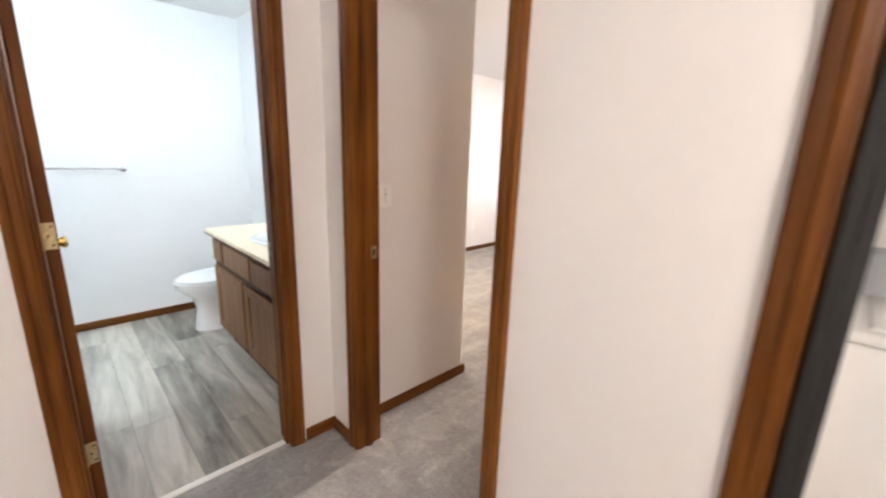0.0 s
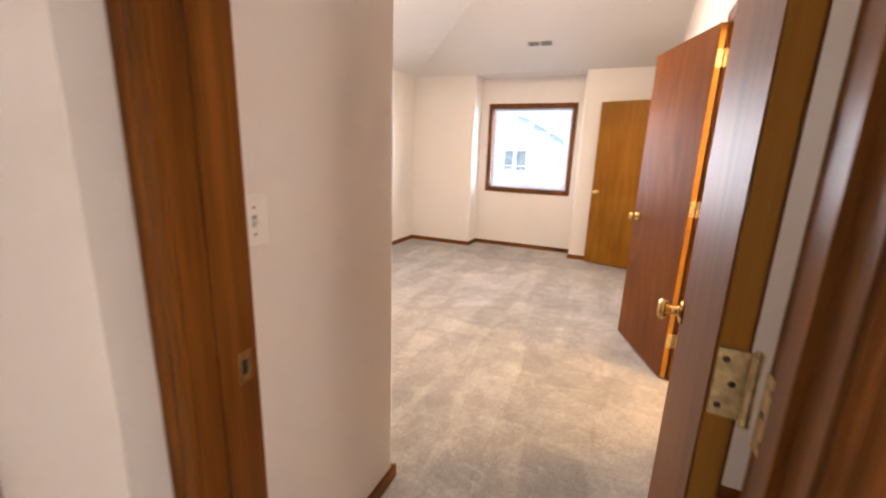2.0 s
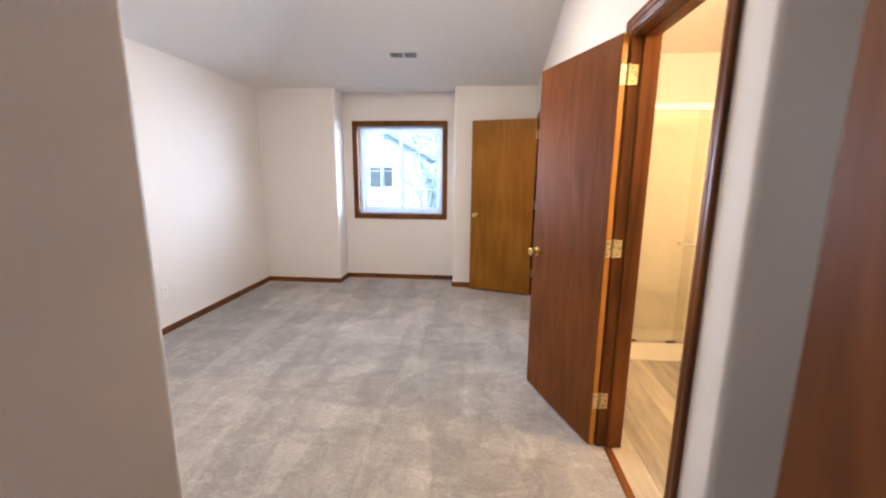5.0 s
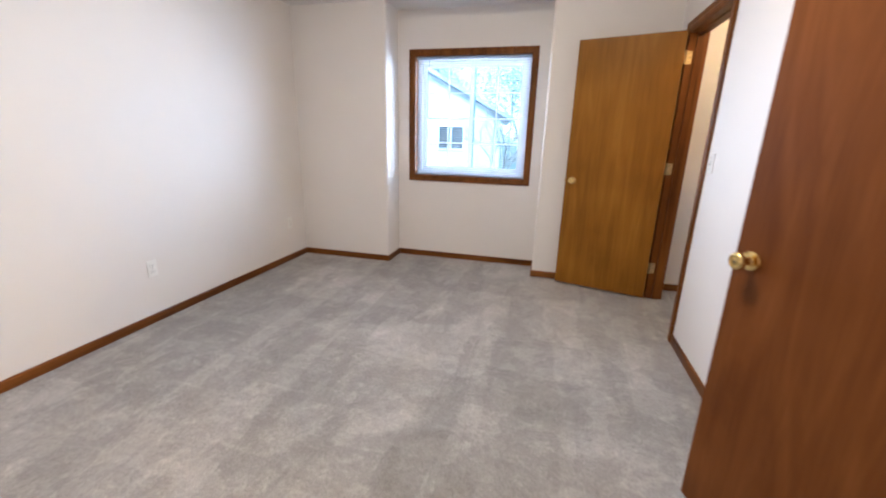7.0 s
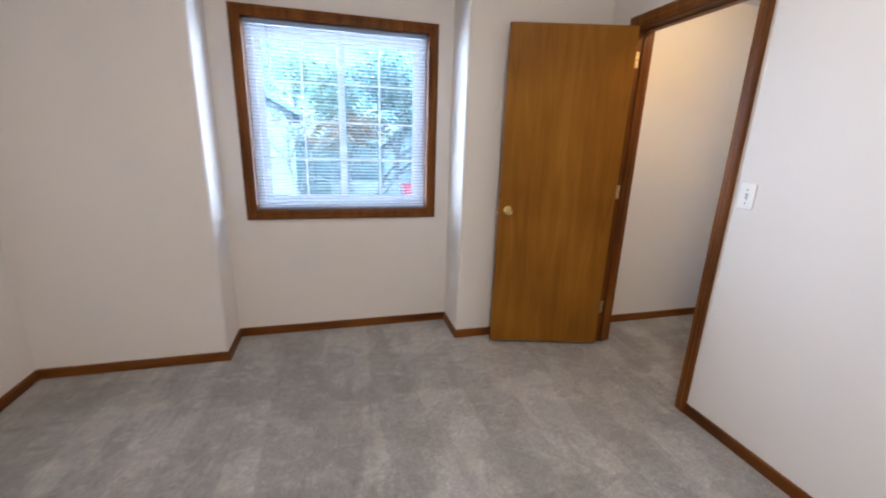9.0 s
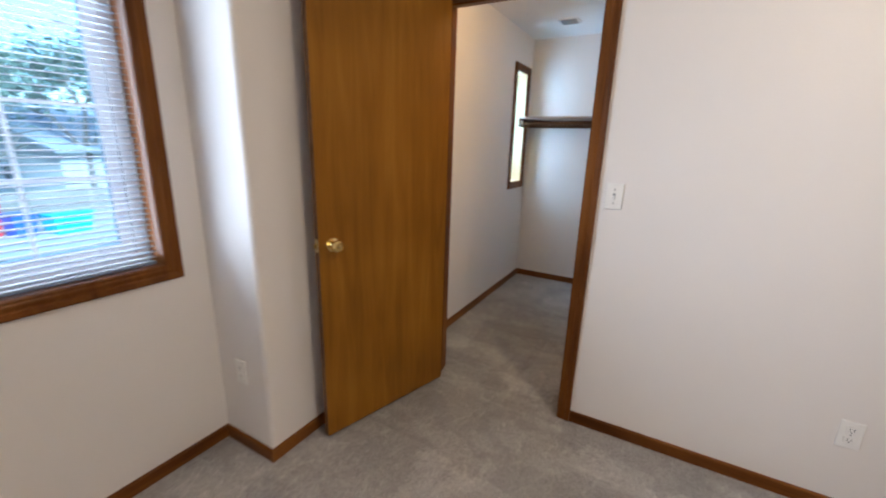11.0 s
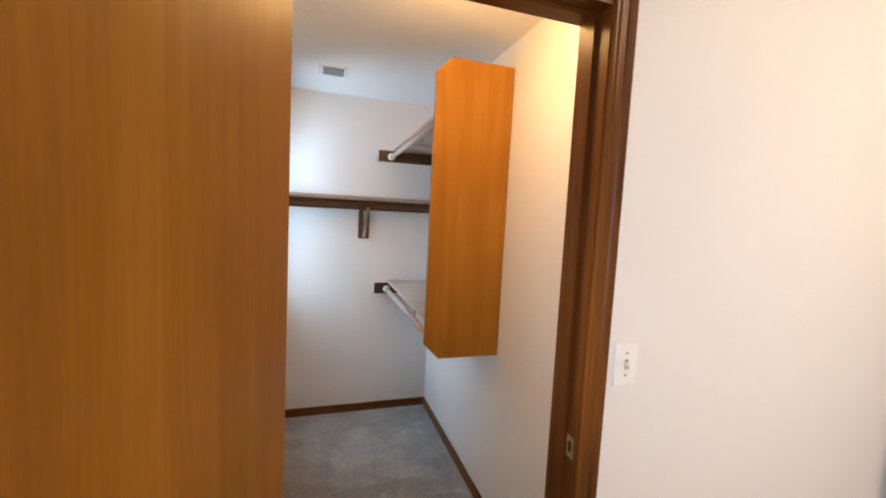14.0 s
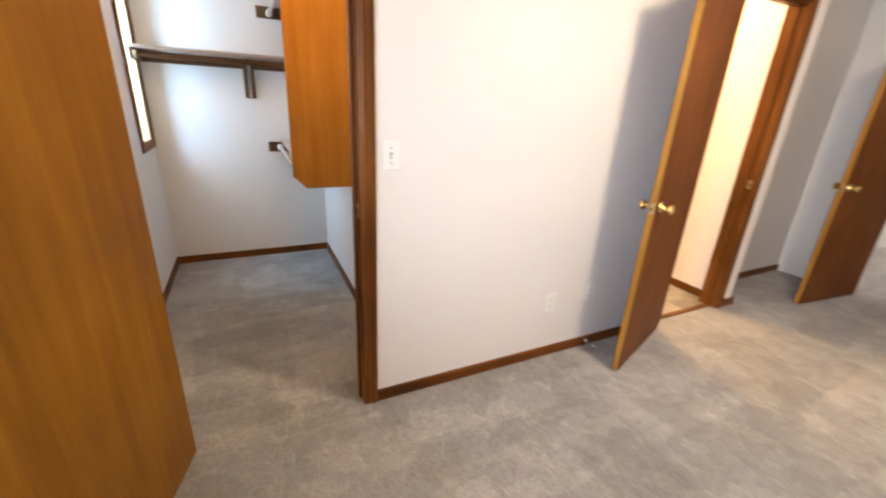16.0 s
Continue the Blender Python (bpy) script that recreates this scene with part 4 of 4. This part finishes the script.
def shower():
    root = thing("shower_stall", pose(0.115, 4.43, FZ), "white acrylic shower stall with a glass screen", "shower")
    part("pan", boxes(((0.002, 0.0, 0), (1.603, 0.07, 0.14)), ((0.002, 0.07, 0), (1.603, 0.598, 0.05))), ACRYLIC, root)
    part("back_wall", rbox((0.002, 0.575, 0.05), (1.603, 0.598, 1.95), 0.006), ACRYLIC, root)
    part("side_wall", rbox((0.002, 0.072, 0.05), (0.02, 0.573, 1.95), 0.006), ACRYLIC, root)
    part("side_wall", rbox((1.585, 0.072, 0.05), (1.603, 0.573, 1.95), 0.006), ACRYLIC, root)
    part("track", boxes(((0.02, 0.02, 0.14), (1.585, 0.05, 0.152))), CHROME, root)
    part("head_rail", rbox((0.02, 0.015, 1.92), (1.585, 0.055, 1.965), 0.006), WHITE, root)
    for x0, x1, y in ((0.03, 0.84, 0.026), (0.78, 1.58, 0.038)):
        g = part("glass_panel", boxes(((x0, y, 0.153), (x1, y + 0.005, 1.92))), SHOWERGLASS, root)
        g.visible_shadow = False
    hb = part("towel_handle", lathe([(0.008, 0.72), (0.008, 1.18)], 14, "x", (0, -0.03, 0.95)), CHROME, root, "", True)
    for x in (0.74, 1.16):
        part("handle_post", lathe([(0.007, -0.03), (0.014, 0.026)], 12, "y", (x, 0, 0.95)), CHROME, hb)
    for x in (0.42, 0.72):
        part("guide", rbox((x, 0.0, 0.152), (x + 0.07, 0.02, 0.168), 0.003), DARKMETAL, root)
    part("drain", lathe([(0.04, 0.0505), (0.04, 0.053)], 20, "z", (0.5, 0.33, 0)), CHROME, root)


shower()

# ---- laundry ----


def washer():
    root = thing("washing_machine", pose(0.455, 1.70, FZ), "white top-loading washer with grey console", "washing machine")
    part("body", rbox((0, 0, 0.02), (0.68, 0.66, 0.90), 0.012, 3), WHITE, root, "", True)
    part("top", rbox((-0.004, -0.004, 0.902), (0.684, 0.664, 0.94), 0.012, 3), WHITE, root, "", True)
    part("lid", rbox((0.07, 0.03, 0.941), (0.61, 0.46, 0.955), 0.006, 2), WHITE, root, "", True)
    bm = bmesh.new()
    pts = [(0.50, 0.941), (0.56, 1.09), (0.655, 1.10), (0.655, 0.941)]
    a = [bm.verts.new((0.01, y, z)) for y, z in pts]
    b = [bm.verts.new((0.67, y, z)) for y, z in pts]
    bm.faces.new(a)
    bm.faces.new(b[::-1])
    for i in range(4):
        bm.faces.new((a[i], a[(i + 1) % 4], b[(i + 1) % 4], b[i]))
    c = part("console", bm, GREY, root, "grey sloped control console")
    for x in (0.14, 0.34, 0.54):
        part("dial", lathe([(0.03, 0.515), (0.026, 0.49), (0.01, 0.488)], 20, "y", (x, 0, 1.03)), WHITE, c)
    for x in (0.05, 0.63):
        for y in (0.06, 0.6):
            part("foot", lathe([(0.025, 0.0), (0.02, 0.02)], 12, "z", (x, y, 0)), BLACK, root)


washer()


# Black strips stand in for the deep shadow gap at the opening's edge.
def laundry_gap():
    root = thing("bifold_door", pose(0.412, 1.02, FZ), "black strips for the shadow gap at the laundry opening", "door", "", "structure")
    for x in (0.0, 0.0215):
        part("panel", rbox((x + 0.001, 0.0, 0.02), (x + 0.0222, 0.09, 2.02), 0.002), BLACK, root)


laundry_gap()

# ---- outdoors ----
G = -2.9
GRASS = plain("lawn_green", (0.085, 0.105, 0.06), 0.9, 0, 0.4, 3, 0.3)
CONCRETE = plain("pale_concrete", (0.32, 0.31, 0.30), 0.85, 0, 0.12, 6, 0.2)
SIDING = plain("cream_siding", (0.45, 0.43, 0.40), 0.7, 0, 0.05, 8, 0.1)
SHINGLE = plain("grey_shingle", (0.30, 0.31, 0.33), 0.85, 0, 0.3, 25, 0.4)
BARK = plain("grey_bark", (0.17, 0.14, 0.115), 0.9, 0, 0.3, 18, 0.5)
LEAF = plain("evergreen_leaf", (0.12, 0.155, 0.105), 0.6, 0, 0.4, 2, 0)
AUTUMN = plain("autumn_leaf", (0.36, 0.15, 0.04), 0.6, 0, 0.4, 2, 0)
LIME = plain("yellow_green_leaf", (0.2, 0.22, 0.07), 0.6, 0, 0.4, 2, 0)
FENCEWOOD = wood("weathered_fence", (0.20, 0.17, 0.14), (0.28, 0.24, 0.2), (0.36, 0.32, 0.27))
RED = plain("red_plastic", (0.55, 0.05, 0.06), 0.4, 0, 0.05, 20, 0)
TEAL = plain("teal_plastic", (0.03, 0.42, 0.50), 0.4, 0, 0.05, 20, 0)
BLUE = plain("blue_plastic", (0.03, 0.10, 0.40), 0.4, 0, 0.05, 20, 0)
bm = bmesh.new()
s = 400
for q in ((-s, 6.9, s, s), (-s, -s, s, -1.4), (-s, -1.4, -3.7, 6.9), (2.5, -1.4, s, 6.9)):
    bm.faces.new([bm.verts.new(p) for p in ((q[0], q[1], G), (q[2], q[1], G), (q[2], q[3], G), (q[0], q[3], G))])
setting("ground", bm, GRASS, "lawn reaching the horizon below the windows", "ground")
setting("house_wall_lower", boxes(((-3.6, 6.70, G), (2.3, 6.80, -0.17)), ((-3.6, -1.3, G), (-3.5, 6.7, -0.17)), ((-3.5, -1.3, G), (2.3, -1.2, -0.17)), ((2.2, -1.2, G), (2.3, 6.7, -0.17))), SIDING, "cream siding of the storey below", "wall")
setting("patio", boxes(((2.0, 16, G), (14, 34, G + 0.06))), CONCRETE, "pale concrete yard beyond the lawn", "pavement")


def house(x, y, w, d, h, rise, yaw, label):
    root = thing("house", pose(x, y, G, 0, 0, yaw), label, "house")
    bm = bmesh.new()
    box(bm, (-w / 2, -d / 2, 0), (w / 2, d / 2, h))
    gable = [[(-w / 2, sy * d / 2, h), (w / 2, sy * d / 2, h), (0, sy * d / 2, h + rise)] for sy in (-1, 1)]
    for g in gable:
        bm.faces.new([bm.verts.new(p) for p in g])
    part("wall", bm, SIDING, root)
    bm = bmesh.new()
    o, k = 0.5, rise / (w / 2)
    for sx in (-1, 1):
        pts = [(0, h + rise + 0.05), (sx * (w / 2 + o), h - o * k + 0.05), (sx * (w / 2 + o), h - o * k + 0.25), (0, h + rise + 0.25)]
        a = [bm.verts.new((px, -d / 2 - o, pz)) for px, pz in pts]
        b = [bm.verts.new((px, d / 2 + o, pz)) for px, pz in pts]
        bm.faces.new(a)
        bm.faces.new(b[::-1])
        for i in range(4):
            bm.faces.new((a[i], a[(i + 1) % 4], b[(i + 1) % 4], b[i]))
    part("roof", bm, SHINGLE, root)
    for wx in (-w * 0.28, w * 0.22):
        for wz in (1.0, 3.5):
            if wz + 1.3 < h + 0.6:
                win = part("window", boxes(((wx - 0.7, -d / 2 - 0.06, wz), (wx + 0.7, -d / 2 - 0.004, wz + 1.25))), VINYL, root)
                for sx in (-0.62, 0.03):
                    part("pane", boxes(((wx + sx, -d / 2 - 0.07, wz + 0.08), (wx + sx + 0.59, -d / 2 - 0.062, wz + 1.17))), DARKMETAL, win)


house(-8.5, 27, 9, 8, 5.2, 2.4, 8, "cream two-storey neighbouring house with grey gable roof")
house(10, 44, 15, 9, 3.2, 2.6, -75, "low neighbouring house with broad grey roof")


def branch(bm, p, dirn, length, r, depth, tips, rng):
    seg = 4
    q = p + dirn * length
    side = dirn.orthogonal().normalized()
    up = dirn.cross(side)
    rings = []
    for c, rad in ((p, r), (q, r * 0.62)):
        rings.append([bm.verts.new(c + rad * (side * math.cos(i * math.tau / 5) + up * math.sin(i * math.tau / 5))) for i in range(5)])
    for i in range(5):
        bm.faces.new((rings[0][i], rings[0][(i + 1) % 5], rings[1][(i + 1) % 5], rings[1][i]))
    tips.append(q)
    if depth:
        for k in range(3 if depth > 1 else 4):
            a = k * math.tau / 3 + rng.uniform(-0.5, 0.5)
            nd = (dirn + (side * math.cos(a) + up * math.sin(a)) * rng.uniform(0.45, 0.85) + Vector((0, 0, 0.12))).normalized()
            branch(bm, p + dirn * length * rng.uniform(0.7, 1.0), nd, length * rng.uniform(0.6, 0.8), r * 0.58, depth - 1, tips, rng)


def tree(x, y, height, spread, leaf, count, seed, label, bare=False):
    rng = random.Random(seed)
    root = thing("tree", pose(x, y, G), label, "tree")
    bm, tips = bmesh.new(), []
    branch(bm, Vector((0, 0, -0.1)), Vector((0.03, 0.02, 1)).normalized(), height * 0.33, height * 0.022, 4, tips, rng)
    part("trunk", bm, BARK, root)
    if bare:
        return
    bm = bmesh.new()
    for i in range(count):
        c = rng.choice(tips) + Vector((rng.gauss(0, spread), rng.gauss(0, spread), rng.gauss(0, spread * 0.7)))
        a, b = Vector((rng.gauss(0, 1), rng.gauss(0, 1), rng.gauss(0, 1))).normalized(), Vector((rng.gauss(0, 1), rng.gauss(0, 1), rng.gauss(0, 1))).normalized()
        k = rng.uniform(0.10, 0.24)
        bm.faces.new([bm.verts.new(c + v) for v in (-a * k, b * k * 0.5, a * k, -b * k * 0.5)])
    part("crown", bm, leaf, root)


tree(-0.9, 16.5, 6.2, 0.4, LEAF, 0, 3, "slender bare tree with pale branches", True)
tree(-3.2, 21, 6.8, 0.4, LEAF, 0, 5, "bare branching tree on the lawn", True)
tree(2.5, 33, 11, 0.8, LEAF, 5200, 7, "tall dense evergreen tree behind the yard")
tree(9.0, 36, 12, 0.9, LEAF, 5200, 8, "tall dense evergreen tree behind the yard")
tree(-0.5, 40, 8, 0.8, AUTUMN, 2600, 9, "tree with orange autumn leaves")
tree(-4, 44, 13, 1.0, LIME, 4200, 12, "tall tree with yellow-green leaves")
tree(-14, 42, 13, 1.0, LEAF, 4200, 13, "tall dark tree behind the house")


def fence():
    root = thing("fence", pose(-2, 29.5, G), "weathered wooden board fence across the yard", "fence")
    bm = boxes(((0, 0, 0), (0.14, 0.022, 1.7)))
    first = part("board", bm, FENCEWOOD, root)
    for i in range(1, 110):
        b = new("board", first.data)
        b.parent = root
        b.location = (i * 0.15, 0, random.uniform(-0.03, 0.0))
    part("rail", boxes(((0, 0.024, 0.4), (16.5, 0.08, 0.5)), ((0, 0.024, 1.3), (16.5, 0.08, 1.4))), FENCEWOOD, root)


fence()


def bin_tub(x, y, w, d, h, m, name, label, cat):
    root = thing(name, pose(x, y, G + 0.06, 0, 0, 12), label, cat)
    secs = [[(sx * w * k / 2, sy * d * k / 2, z) for sx, sy in ((-1, -1), (1, -1), (1, 1), (-1, 1))] for k, z in ((0.8, 0), (1.0, h))]
    part("tub", loft(secs), m, root)
    part("lid", rbox((-w * 0.54, -d * 0.54, h), (w * 0.54, d * 0.54, h + 0.06), 0.02), m, root)


bin_tub(4.9, 27.5, 1.5, 1.0, 0.8, TEAL, "storage_tub", "teal plastic storage tub in the yard", "storage tub")
bin_tub(3.5, 27.8, 0.8, 0.8, 0.9, BLUE, "storage_tub", "blue plastic tub in the yard", "storage tub")
bin_tub(2.7, 28.6, 0.8, 0.8, 1.5, RED, "toy_house", "red plastic toy play house in the yard", "toy")
bin_tub(5.8, 20.5, 0.9, 0.5, 0.25, RED, "sand_box", "low red plastic sand box on the concrete", "toy")

# ---- floor planks ----


def planks(floor, x0, x1, y0, y1, axis, w, length, m, seed):
    rng = random.Random(seed)
    u0, u1, v0, v1 = (x0, x1, y0, y1) if axis == "x" else (y0, y1, x0, x1)
    cache = {}
    v = v0
    while v < v1 - 0.01:
        u = u0 - rng.uniform(0, 0.9) * length
        wv = min(w, v1 - v)
        while u < u1 - 0.01:
            a, b = max(u, u0), min(u + length, u1)
            key = (round(b - a, 3), round(wv, 3))
            if b - a > 0.02:
                if key not in cache:
                    lo = (0.0007, 0.0007, FZ - 0.012)
                    hi = (b - a - 0.0007, wv - 0.0007, FZ - 0.004) if axis == "x" else (wv - 0.0007, b - a - 0.0007, FZ - 0.004)
                    pb = boxes((lo, hi))
                    ob = part("plank", pb, m, floor)
                    cache[key] = ob.data
                else:
                    ob = new("plank", cache[key])
                    ob.parent = floor
                ob.location = (a, v, 0) if axis == "x" else (v, a, 0)
            u += length
        v += w


planks(floor_bath, -3.5, -1.302, -1.2, 1.44, "x", 0.18, 1.22, PLANK, 4)
planks(floor_ensuite, 0.052, 1.72, 2.505, 5.03, "y", 0.15, 1.22, PLANK_B, 6)
